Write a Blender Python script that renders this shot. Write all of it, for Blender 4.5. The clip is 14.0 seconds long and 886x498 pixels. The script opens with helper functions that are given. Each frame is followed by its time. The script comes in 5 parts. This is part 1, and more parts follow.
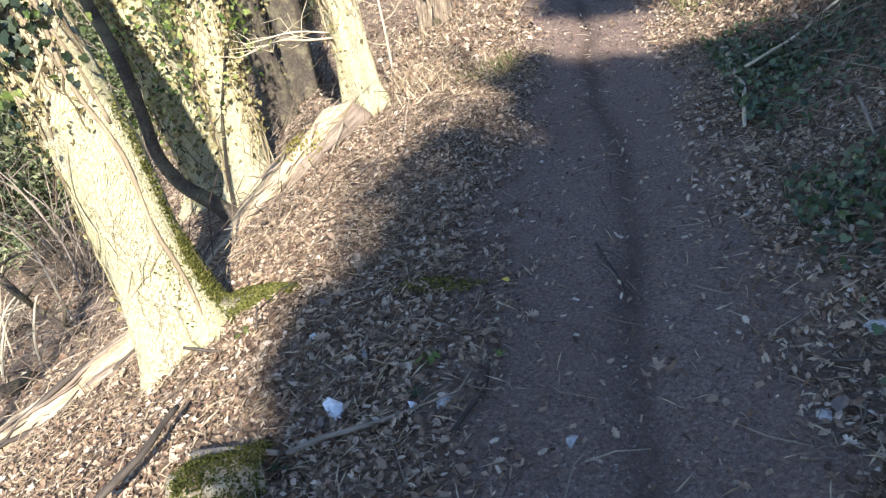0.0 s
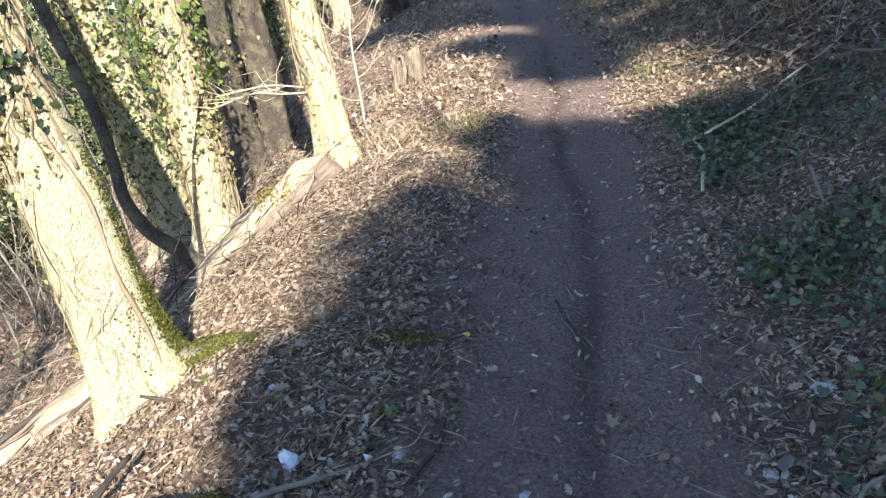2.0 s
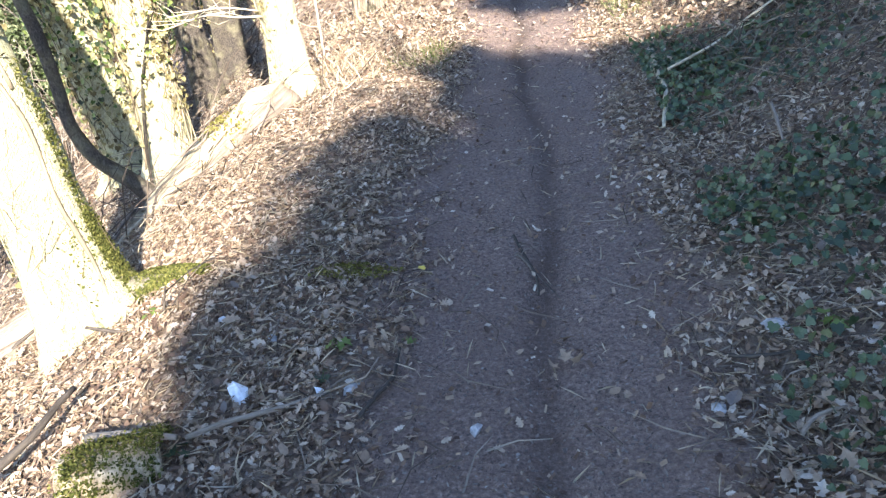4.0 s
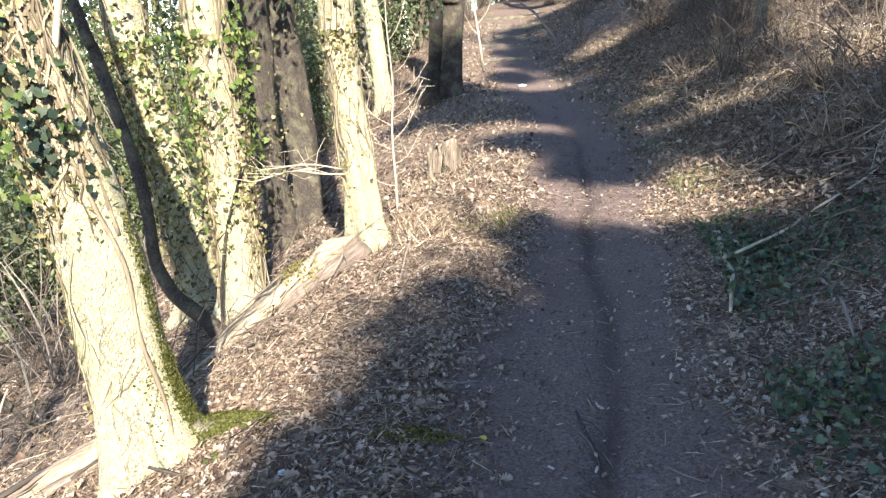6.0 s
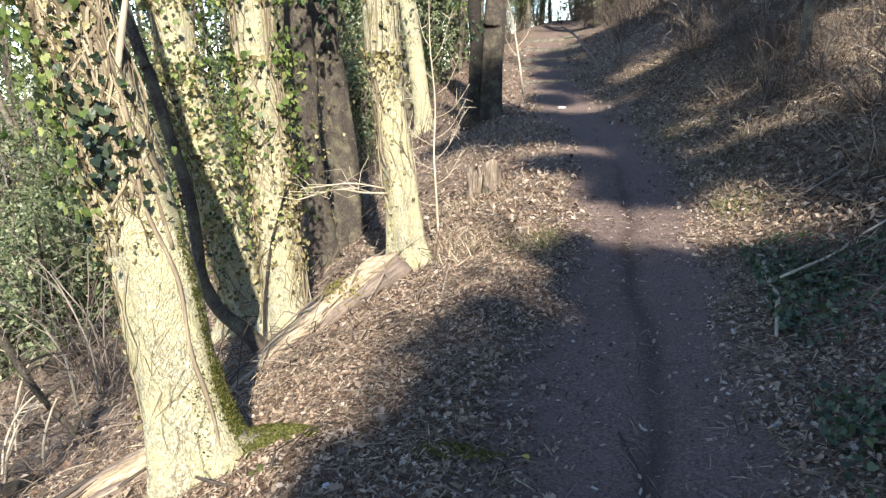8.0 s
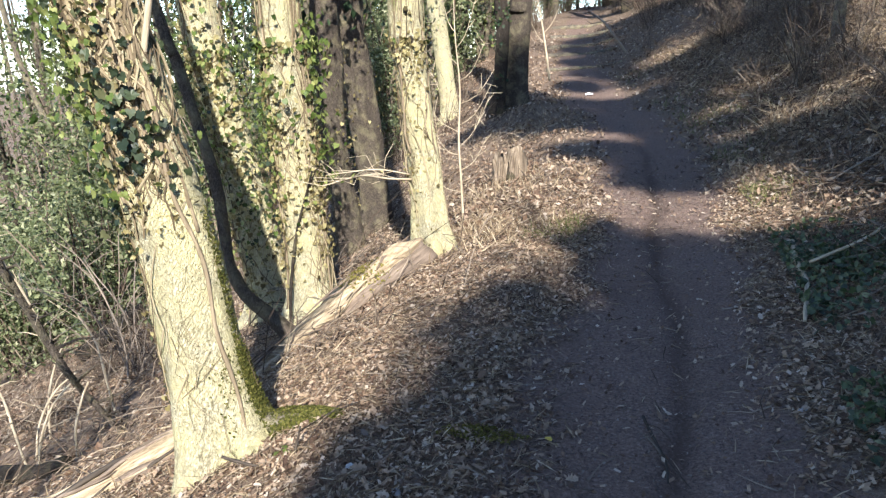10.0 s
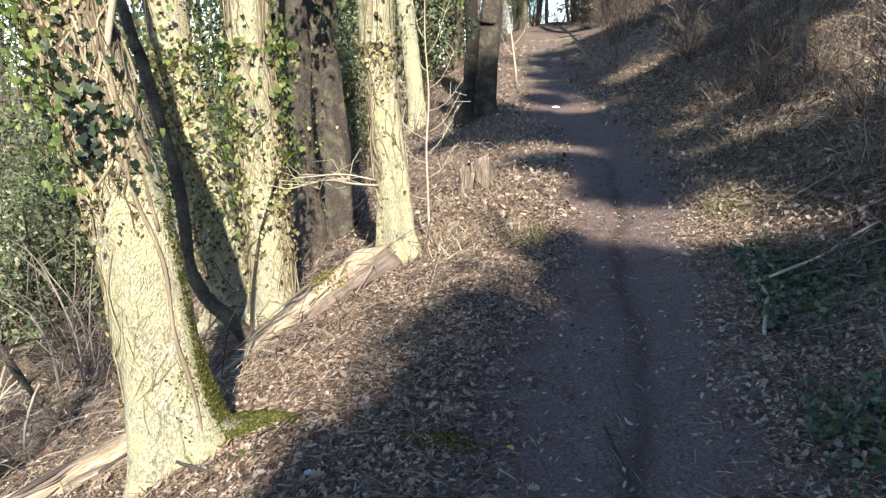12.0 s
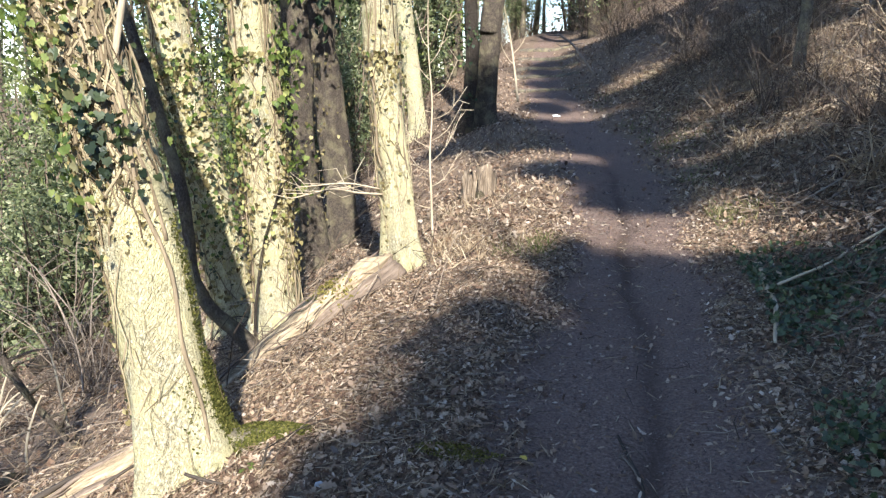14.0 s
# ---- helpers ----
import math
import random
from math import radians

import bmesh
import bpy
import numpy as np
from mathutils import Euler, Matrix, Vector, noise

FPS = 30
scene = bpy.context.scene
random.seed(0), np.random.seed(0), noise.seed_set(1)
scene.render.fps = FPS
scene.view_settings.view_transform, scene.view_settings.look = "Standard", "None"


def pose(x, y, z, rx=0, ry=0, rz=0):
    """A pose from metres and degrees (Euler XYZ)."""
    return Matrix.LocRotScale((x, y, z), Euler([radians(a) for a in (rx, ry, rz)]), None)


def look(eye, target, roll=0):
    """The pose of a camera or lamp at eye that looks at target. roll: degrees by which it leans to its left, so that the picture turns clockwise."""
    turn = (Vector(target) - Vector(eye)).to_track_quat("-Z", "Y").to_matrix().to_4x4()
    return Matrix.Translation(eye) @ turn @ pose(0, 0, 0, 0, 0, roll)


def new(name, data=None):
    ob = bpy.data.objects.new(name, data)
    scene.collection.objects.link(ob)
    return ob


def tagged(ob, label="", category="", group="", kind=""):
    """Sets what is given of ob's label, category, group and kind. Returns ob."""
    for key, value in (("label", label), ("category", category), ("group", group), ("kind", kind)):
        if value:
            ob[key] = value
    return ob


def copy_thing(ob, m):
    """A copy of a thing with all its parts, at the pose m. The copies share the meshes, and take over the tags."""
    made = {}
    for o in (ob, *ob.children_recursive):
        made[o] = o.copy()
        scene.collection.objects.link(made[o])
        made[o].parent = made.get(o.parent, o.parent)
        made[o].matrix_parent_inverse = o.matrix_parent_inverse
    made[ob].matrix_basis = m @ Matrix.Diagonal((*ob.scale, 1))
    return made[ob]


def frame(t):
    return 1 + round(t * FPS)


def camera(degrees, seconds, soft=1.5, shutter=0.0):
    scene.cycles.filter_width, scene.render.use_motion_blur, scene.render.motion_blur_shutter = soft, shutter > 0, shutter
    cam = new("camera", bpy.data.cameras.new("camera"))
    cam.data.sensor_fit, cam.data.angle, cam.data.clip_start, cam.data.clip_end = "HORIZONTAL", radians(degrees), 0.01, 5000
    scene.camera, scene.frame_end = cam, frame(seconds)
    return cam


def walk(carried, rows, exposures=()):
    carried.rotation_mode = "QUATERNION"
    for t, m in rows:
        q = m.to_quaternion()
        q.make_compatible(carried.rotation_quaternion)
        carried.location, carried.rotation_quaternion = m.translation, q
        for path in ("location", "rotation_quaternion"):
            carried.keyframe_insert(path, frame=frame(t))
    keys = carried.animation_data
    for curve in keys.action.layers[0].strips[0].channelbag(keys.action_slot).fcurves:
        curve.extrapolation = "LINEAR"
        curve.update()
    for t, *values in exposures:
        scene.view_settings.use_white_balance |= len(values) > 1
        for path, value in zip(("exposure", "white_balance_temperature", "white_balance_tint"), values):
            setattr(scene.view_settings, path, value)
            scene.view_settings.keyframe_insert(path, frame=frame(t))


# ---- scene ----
cam = camera(59.6, 14.0, soft=1.3, shutter=0.0)
PATH = [
    (0, (0.079, 0.113, 1.447), (-0.085, 1.9, 0.563), -9.3),
    (0.5, (0.093, 0.108, 1.539), (0.069, 2.027, 0.976), -8.2),
    (1, (0.117, 0.086, 1.5), (0.133, 2.018, 0.984), -8.0),
    (1.5, (0.112, 0.069, 1.465), (0.063, 1.939, 0.759), -6.7),
    (2, (0.115, 0.077, 1.457), (0.039, 1.923, 0.692), -6.6),
    (2.5, (0.128, 0.095, 1.432), (0.057, 1.92, 0.617), -6.5),
    (2.7, (0.145, 0.124, 1.415), (0.108, 1.924, 0.545), -6.6),
    (4.8, (0.127, 0.125, 1.437), (0.127, 1.897, 0.511), -3.5),
    (5, (0.128, 0.124, 1.457), (0.123, 1.901, 0.54), -2.9),
    (5.5, (0.098, 0.114, 1.524), (0.065, 1.974, 0.79), -1.6),
    (6, (0.082, 0.081, 1.521), (-0.032, 1.997, 0.959), -1.5),
    (6.5, (0.053, 0.067, 1.522), (-0.118, 1.979, 0.961), -1.8),
    (7, (0.036, 0.052, 1.53), (-0.172, 1.964, 0.984), -1.5),
    (7.2, (0.037, 0.04, 1.535), (-0.168, 1.957, 1.004), -1.3),
    (9.3, (0.055, 0.045, 1.494), (-0.16, 1.97, 0.994), -1.8),
    (9.5, (0.055, 0.032, 1.498), (-0.176, 1.954, 0.992), -1.9),
    (10, (0.061, 0.037, 1.496), (-0.212, 1.946, 0.963), -1.9),
    (10.5, (0.059, 0.04, 1.493), (-0.235, 1.941, 0.946), -1.5),
    (11, (0.049, 0.046, 1.48), (-0.215, 1.951, 0.933), -0.9),
    (11.5, (0.039, 0.052, 1.477), (-0.172, 1.968, 0.945), -0.0),
    (12, (0.053, 0.055, 1.474), (-0.129, 1.98, 0.964), 0.2),
    (12.5, (0.052, 0.058, 1.474), (-0.115, 1.988, 0.978), 0.2),
    (13, (0.04, 0.062, 1.467), (-0.127, 1.997, 0.987), 0.2),
    (13.5, (0.036, 0.077, 1.459), (-0.137, 2.01, 0.979), 0.4),
    (14, (0.003, 0.073, 1.465), (-0.175, 2.004, 0.978), -0.0),
]
EXPOSURES = [(0.0, 1.83, 6330, 11), (1.5, 1.82, 6330, 11), (2.5, 1.95, 6330, 11), (5.0, 2.78, 6330, 11), (5.5, 2.6, 6330, 11), (6.0, 1.92, 6330, 11), (7.0, 1.48, 6300, 11), (9.5, 1.39, 6280, 11), (10.0, 1.4, 6280, 11), (12.0, 1.36, 6280, 11), (14.0, 1.48, 6280, 11)]
walk(cam, [(t, look(eye, target, roll)) for t, eye, target, roll in PATH], EXPOSURES)

# ---- world and sun ----
SUN = Vector((0.24, -1.0, 0.66)).normalized()
world = bpy.data.worlds.new("sky")
scene.world = world
world.use_nodes = True
wn = world.node_tree
sky = wn.nodes.new("ShaderNodeTexSky")
sky.sky_type, sky.sun_disc = "NISHITA", False
sky.air_density, sky.dust_density, sky.ozone_density = 0.75, 0.1, 2.6
sky.altitude = 200
sky.sun_elevation = math.asin(SUN.z)
sky.sun_rotation = math.atan2(SUN.x, SUN.y)
wn.links.new(sky.outputs[0], wn.nodes["Background"].inputs[0])
wn.nodes["Background"].inputs[1].default_value = 0.13
sun = new("sun", bpy.data.lights.new("sun", "SUN"))
sun.data.energy, sun.data.angle, sun.data.color = 5.0, radians(0.53), (1.0, 0.95, 0.86)
sun.matrix_world = look((0, 0, 20), Vector((0, 0, 20)) - SUN)

rng = np.random.default_rng(7)


# ---- materials ----
def material(name, rough=0.9, spec=0.2):
    m = bpy.data.materials.new(name)
    m.use_nodes = True
    b = m.node_tree.nodes["Principled BSDF"]
    b.inputs["Roughness"].default_value = rough
    b.inputs["Specular IOR Level"].default_value = spec
    return m, m.node_tree, b


def node(nt, kind, **values):
    n = nt.nodes.new(kind)
    for key, value in values.items():
        n.inputs[key].default_value = value
    return n


def ramp(nt, source, stops):
    r = nt.nodes.new("ShaderNodeValToRGB")
    e = r.color_ramp.elements
    e[0].position, e[0].color = stops[0][0], (*stops[0][1], 1)
    e[1].position, e[1].color = stops[-1][0], (*stops[-1][1], 1)
    for p, c in stops[1:-1]:
        q = e.new(p)
        q.color = (*c, 1)
    nt.links.new(source, r.inputs[0])
    return r.outputs[0]


def mix(nt, factor, a, b, mode="MIX"):
    n = nt.nodes.new("ShaderNodeMix")
    n.data_type, n.blend_type = "RGBA", mode
    for value, socket in ((factor, n.inputs[0]), (a, n.inputs[6]), (b, n.inputs[7])):
        if isinstance(value, bpy.types.NodeSocket):
            nt.links.new(value, socket)
        elif isinstance(value, tuple):
            socket.default_value = (*value, 1)
        else:
            socket.default_value = value
    return n.outputs[2]


def coords(nt, scale=(1, 1, 1), world_space=False):
    if world_space:
        out = nt.nodes.new("ShaderNodeNewGeometry").outputs["Position"]
    else:
        out = nt.nodes.new("ShaderNodeTexCoord").outputs["Object"]
    mp = node(nt, "ShaderNodeMapping", Scale=scale)
    nt.links.new(out, mp.inputs[0])
    return mp.outputs[0]


def noise_tex(nt, where, scale, detail=5.0, rough=0.6):
    n = node(nt, "ShaderNodeTexNoise", Scale=scale, Detail=detail, Roughness=rough)
    nt.links.new(where, n.inputs["Vector"])
    return n.outputs["Fac"]


def bump(nt, b, height, strength, distance):
    n = node(nt, "ShaderNodeBump", Strength=strength, Distance=distance)
    nt.links.new(height, n.inputs["Height"])
    nt.links.new(n.outputs[0], b.inputs["Normal"])


def leaf_material(name, stops, rough=0.75, spec=0.25, through_light=0.25, grain=60.0):
    """Leaves that differ one from another, with a little light through the blade."""
    m, nt, b = material(name, rough, spec)
    island = nt.nodes.new("ShaderNodeNewGeometry").outputs["Random Per Island"]
    col = ramp(nt, island, stops)
    g = noise_tex(nt, coords(nt, world_space=True), grain, 3)
    col = mix(nt, 0.45, col, ramp(nt, g, [(0.3, (0.45, 0.42, 0.4)), (0.7, (1.0, 1.0, 1.0))]), "MULTIPLY")
    nt.links.new(col, b.inputs["Base Color"])
    tr = nt.nodes.new("ShaderNodeBsdfTranslucent")
    nt.links.new(col, tr.inputs[0])
    ms = node(nt, "ShaderNodeMixShader", Fac=through_light)
    nt.links.new(b.outputs[0], ms.inputs[1])
    nt.links.new(tr.outputs[0], ms.inputs[2])
    nt.links.new(ms.outputs[0], nt.nodes["Material Output"].inputs[0])
    return m


def bark_material(name, dark, mid, pale, moss=0.0, lichen=0.3, ridge=9.0):
    m, nt, b = material(name, 0.92, 0.15)
    long_grain = coords(nt, (1, 1, 0.5))
    even = coords(nt)
    v = nt.nodes.new("ShaderNodeTexVoronoi")
    v.feature = "DISTANCE_TO_EDGE"
    v.inputs["Scale"].default_value = ridge * 8
    warp = noise_tex(nt, long_grain, ridge * 1.5, 4)
    add = nt.nodes.new("ShaderNodeVectorMath")
    add.operation = "MULTIPLY_ADD"
    add.inputs[1].default_value = (0.12, 0.12, 0.12)
    nt.links.new(warp, add.inputs[0])
    nt.links.new(long_grain, add.inputs[2])
    nt.links.new(add.outputs[0], v.inputs["Vector"])
    plates = nt.nodes.new("ShaderNodeMapRange")
    plates.inputs[2].default_value = 0.14
    nt.links.new(v.outputs["Distance"], plates.inputs[0])
    fine = noise_tex(nt, long_grain, ridge * 9, 6, 0.7)
    blotch = noise_tex(nt, even, 5.0, 5, 0.65)
    col = ramp(nt, fine, [(0.34, dark), (0.48, mid), (0.64, pale)])
    flake = noise_tex(nt, coords(nt, (1, 1, 0.75)), 26.0, 5, 0.7)
    col = mix(nt, ramp(nt, flake, [(0.44, (0, 0, 0)), (0.5, (0.55, 0.55, 0.55)), (0.56, (0, 0, 0))]), col, dark)
    col = mix(nt, ramp(nt, plates.outputs[0], [(0.0, (0.3, 0.3, 0.3)), (0.35, (0.0, 0.0, 0.0))]), col, dark)
    stain = noise_tex(nt, coords(nt, (1, 1, 0.5)), 14.0, 4, 0.6)
    col = mix(nt, ramp(nt, stain, [(0.46, (0, 0, 0)), (0.66, (0.16, 0.16, 0.16))]), col, dark)
    spots = ramp(nt, blotch, [(0.5 - 0.15 * lichen, (0, 0, 0)), (0.62, (lichen, lichen, lichen))])
    col = mix(nt, spots, col, (0.56, 0.5, 0.27))
    if moss:
        wet = noise_tex(nt, even, 3.0, 6, 0.7)
        col = mix(nt, ramp(nt, wet, [(0.62 - 0.25 * moss, (0, 0, 0)), (0.7, (0.85, 0.85, 0.85))]), col, (0.10, 0.12, 0.025))
    nt.links.new(col, b.inputs["Base Color"])
    h = mix(nt, 0.7, plates.outputs[0], fine)
    h = mix(nt, 0.35, h, flake)
    bump(nt, b, h, 1.0, 0.025)
    return m


def wood_material(name, dark, mid, pale, rough=0.85):
    m, nt, b = material(name, rough, 0.2)
    g = noise_tex(nt, coords(nt, (1, 1, 0.06)), 42.0, 7, 0.75)
    w = noise_tex(nt, coords(nt), 4.0, 4)
    col = ramp(nt, g, [(0.32, dark), (0.5, mid), (0.68, pale)])
    col = mix(nt, ramp(nt, w, [(0.42, (0.0, 0.0, 0.0)), (0.66, (0.7, 0.7, 0.7))]), col, mid)
    nt.links.new(col, b.inputs["Base Color"])
    bump(nt, b, g, 0.8, 0.008)
    return m


def stone_material(name, base, pale):
    m, nt, b = material(name, 0.8, 0.3)
    n = noise_tex(nt, coords(nt), 40.0, 6)
    nt.links.new(ramp(nt, n, [(0.35, base), (0.65, pale)]), b.inputs["Base Color"])
    bump(nt, b, n, 0.5, 0.004)
    return m


def ground_material():
    m, nt, b = material("soil", 0.95, 0.12)
    at = nt.nodes.new("ShaderNodeAttribute")
    at.attribute_name = "trodden"
    rut = nt.nodes.new("ShaderNodeAttribute")
    rut.attribute_name = "damp"
    where = coords(nt, world_space=True)
    fine = noise_tex(nt, where, 70.0, 7, 0.75)
    middle = noise_tex(nt, where, 9.0, 6, 0.65)
    broad = noise_tex(nt, where, 1.3, 4)
    soil = ramp(nt, fine, [(0.3, (0.10, 0.068, 0.048)), (0.5, (0.21, 0.15, 0.11)), (0.72, (0.38, 0.3, 0.22))])
    soil = mix(nt, ramp(nt, middle, [(0.4, (0, 0, 0)), (0.65, (0.6, 0.6, 0.6))]), soil, (0.13, 0.097, 0.068))
    path = ramp(nt, fine, [(0.34, (0.085, 0.062, 0.051)), (0.52, (0.215, 0.15, 0.119)), (0.7, (0.4, 0.302, 0.247))])
    path = mix(nt, ramp(nt, broad, [(0.4, (0, 0, 0)), (0.65, (0.5, 0.5, 0.5))]), path, (0.17, 0.118, 0.095))
    grit = nt.nodes.new("ShaderNodeTexVoronoi")
    grit.inputs["Scale"].default_value = 55.0
    nt.links.new(where, grit.inputs["Vector"])
    specks = ramp(nt, grit.outputs["Distance"], [(0.06, (0.4, 0.4, 0.4)), (0.18, (0, 0, 0))])
    path = mix(nt, specks, path, (0.30, 0.27, 0.24))
    path = mix(nt, rut.outputs["Fac"], path, (0.08, 0.057, 0.045))
    edge = nt.nodes.new("ShaderNodeMath")
    edge.operation = "MULTIPLY_ADD"
    nt.links.new(middle, edge.inputs[0])
    edge.inputs[1].default_value = 0.9
    nt.links.new(at.outputs["Fac"], edge.inputs[2])
    col = mix(nt, ramp(nt, edge.outputs[0], [(0.72, (0, 0, 0)), (1.05, (1, 1, 1))]), soil, path)
    nt.links.new(col, b.inputs["Base Color"])
    both = mix(nt, 0.4, fine, middle)
    bump(nt, b, both, 0.9, 0.03)
    return m


SOIL = ground_material()
BARK_PALE = bark_material("lichened_bark", (0.17, 0.145, 0.09), (0.45, 0.41, 0.27), (0.64, 0.59, 0.42), moss=0.12, lichen=0.75)
BARK_GREY = bark_material("grey_bark", (0.07, 0.058, 0.045), (0.16, 0.135, 0.105), (0.26, 0.23, 0.18), moss=0.1, lichen=0.25)
BARK_DARK = bark_material("dark_bark", (0.022, 0.018, 0.014), (0.05, 0.04, 0.032), (0.085, 0.07, 0.055), lichen=0.12, ridge=14)
BARK_BROWN = bark_material("brown_bark", (0.04, 0.032, 0.025), (0.1, 0.08, 0.063), (0.17, 0.14, 0.11), lichen=0.2, ridge=12)
DEADWOOD = wood_material("bleached_deadwood", (0.07, 0.048, 0.03), (0.3, 0.232, 0.15), (0.58, 0.49, 0.335))
ROTTEN = wood_material("rotten_wood", (0.06, 0.045, 0.033), (0.16, 0.12, 0.09), (0.3, 0.24, 0.185))
STUMPWOOD = wood_material("weathered_stump", (0.05, 0.037, 0.026), (0.17, 0.13, 0.092), (0.4, 0.33, 0.24))
STICK = wood_material("dry_stick", (0.10, 0.075, 0.055), (0.21, 0.168, 0.13), (0.35, 0.295, 0.235))
STICK_DARK = wood_material("wet_stick", (0.025, 0.02, 0.016), (0.06, 0.048, 0.038), (0.11, 0.09, 0.07))
STEMS = leaf_material("ivy_stems", [(0.0, (0.06, 0.045, 0.03)), (0.5, (0.2, 0.155, 0.095)), (1.0, (0.46, 0.39, 0.25))], 0.9, 0.1, 0.0)
VINE = wood_material("ivy_vine", (0.08, 0.06, 0.04), (0.2, 0.155, 0.1), (0.35, 0.285, 0.19))
TWIG = leaf_material("twig_wood", [(0.0, (0.06, 0.045, 0.034)), (0.55, (0.14, 0.105, 0.078)), (1.0, (0.3, 0.245, 0.185))], 0.9, 0.1, 0.0)
STRAW = leaf_material("dry_grass", [(0.0, (0.16, 0.11, 0.07)), (0.5, (0.33, 0.25, 0.16)), (1.0, (0.55, 0.46, 0.32))], 0.85, 0.15, 0.2)
LITTER = leaf_material("dead_leaves", [(0.0, (0.08, 0.05, 0.036)), (0.3, (0.21, 0.135, 0.09)), (0.6, (0.37, 0.27, 0.185)), (0.88, (0.47, 0.37, 0.27)), (1.0, (0.58, 0.49, 0.39))], 0.8, 0.25, 0.2)
CHIPS = leaf_material("leaf_crumbs", [(0.0, (0.08, 0.06, 0.05)), (0.6, (0.17, 0.135, 0.112)), (0.95, (0.24, 0.2, 0.165)), (1.0, (0.33, 0.29, 0.25))], 0.85, 0.2, 0.0)
IVY = leaf_material("ivy_leaves", [(0.0, (0.018, 0.03, 0.017)), (0.5, (0.04, 0.06, 0.03)), (0.85, (0.085, 0.11, 0.05)), (1.0, (0.22, 0.2, 0.1))], 0.45, 0.4, 0.3)
# Brighter, yellower copy of the ivy: sunlight is put into the leaf colour.
IVY_PALE = leaf_material("sun_tinted_ivy_leaves", [(0.0, (0.05, 0.085, 0.02)), (0.5, (0.15, 0.21, 0.05)), (1.0, (0.38, 0.4, 0.14))], 0.5, 0.35, 0.4)
# Far ivy made paler and greyer: the haze is in the colour.
IVY_HAZY = leaf_material("haze_tinted_leaves", [(0.0, (0.05, 0.065, 0.03)), (0.5, (0.11, 0.135, 0.06)), (1.0, (0.26, 0.27, 0.14))], 0.5, 0.35, 0.3)
IVY_DRY = leaf_material("withered_ivy", [(0.0, (0.06, 0.045, 0.02)), (0.5, (0.3, 0.25, 0.11)), (1.0, (0.5, 0.44, 0.22))], 0.7, 0.2, 0.3)
EVERGREEN = leaf_material("evergreen_leaves", [(0.0, (0.012, 0.028, 0.012)), (0.6, (0.035, 0.065, 0.025)), (1.0, (0.09, 0.12, 0.045))], 0.5, 0.35, 0.2)
GRASS = leaf_material("grass_blades", [(0.0, (0.08, 0.1, 0.03)), (0.6, (0.17, 0.18, 0.065)), (1.0, (0.38, 0.34, 0.17))], 0.7, 0.2, 0.35)
MOSS = leaf_material("moss", [(0.0, (0.09, 0.085, 0.022)), (0.6, (0.19, 0.165, 0.045)), (1.0, (0.3, 0.25, 0.085))], 0.95, 0.1, 0.2)
# Dark olive moss; on the log piece the darkness also stands for shade.
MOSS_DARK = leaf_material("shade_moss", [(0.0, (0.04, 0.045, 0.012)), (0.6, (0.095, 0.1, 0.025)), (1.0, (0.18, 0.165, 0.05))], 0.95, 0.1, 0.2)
IVY_GROUND = leaf_material("ground_ivy_leaves", [(0.0, (0.022, 0.035, 0.014)), (0.5, (0.05, 0.078, 0.028)), (0.85, (0.1, 0.135, 0.055)), (1.0, (0.22, 0.22, 0.11))], 0.42, 0.5, 0.25)
BUSH = leaf_material("bush_leaves", [(0.0, (0.06, 0.08, 0.035)), (0.5, (0.15, 0.18, 0.08)), (0.85, (0.27, 0.3, 0.15)), (1.0, (0.45, 0.45, 0.27))], 0.5, 0.35, 0.35)
PALE_TWIG = wood_material("pale_twig", (0.24, 0.19, 0.13), (0.42, 0.345, 0.24), (0.6, 0.52, 0.38))
YELLOW = leaf_material("yellow_leaf", [(0.0, (0.6, 0.45, 0.08)), (1.0, (0.65, 0.5, 0.1))], 0.6, 0.3, 0.2)
WHITE_STONE = stone_material("chalk_stone", (0.5, 0.5, 0.5), (0.78, 0.78, 0.77))
GREY_STONE = stone_material("grey_stone", (0.2, 0.19, 0.18), (0.42, 0.4, 0.38))
WHITE_PAPER = stone_material("white_paper", (0.72, 0.74, 0.78), (0.85, 0.86, 0.88))


# ---- building helpers ----
def lattice(x, y, cell, seed):
    """Smooth value noise from 0 to 1 on arrays."""
    x, y = np.asarray(x, float) / cell, np.asarray(y, float) / cell
    xi, yi = np.floor(x), np.floor(y)
    fx, fy = x - xi, y - yi
    fx, fy = fx * fx * (3 - 2 * fx), fy * fy * (3 - 2 * fy)

    def at(i, j):
        v = np.sin(i * 127.1 + j * 311.7 + seed * 74.7) * 43758.5453
        return v - np.floor(v)
    a = at(xi, yi) * (1 - fx) + at(xi + 1, yi) * fx
    b = at(xi, yi + 1) * (1 - fx) + at(xi + 1, yi + 1) * fx
    return a * (1 - fy) + b * fy


def bent(v, xs, ys):
    """A line through (xs, ys) with softened corners."""
    v = np.asarray(v, float)
    return sum(np.interp(v + k * 0.25, xs, ys) for k in (-2, -1, 0, 1, 2)) / 5


def trail_x(y):
    return bent(y, [-40, -5, 0, 2.35, 3.85, 6, 9.5, 12, 14.5, 20, 28, 36, 60], [-6, -0.5, 0.1, 0.45, 0.70, 0.95, 1.25, 1.15, 0.85, 0.72, 0.95, 1.6, 5])


def trail_z(y):
    return bent(y, [-40, -8, 0, 6, 10, 14.5, 20, 28, 33, 45, 80], [-1.2, -0.1, 0.02, 0.04, 0.1, 0.32, 0.85, 1.75, 2.15, 2.8, 3.5])


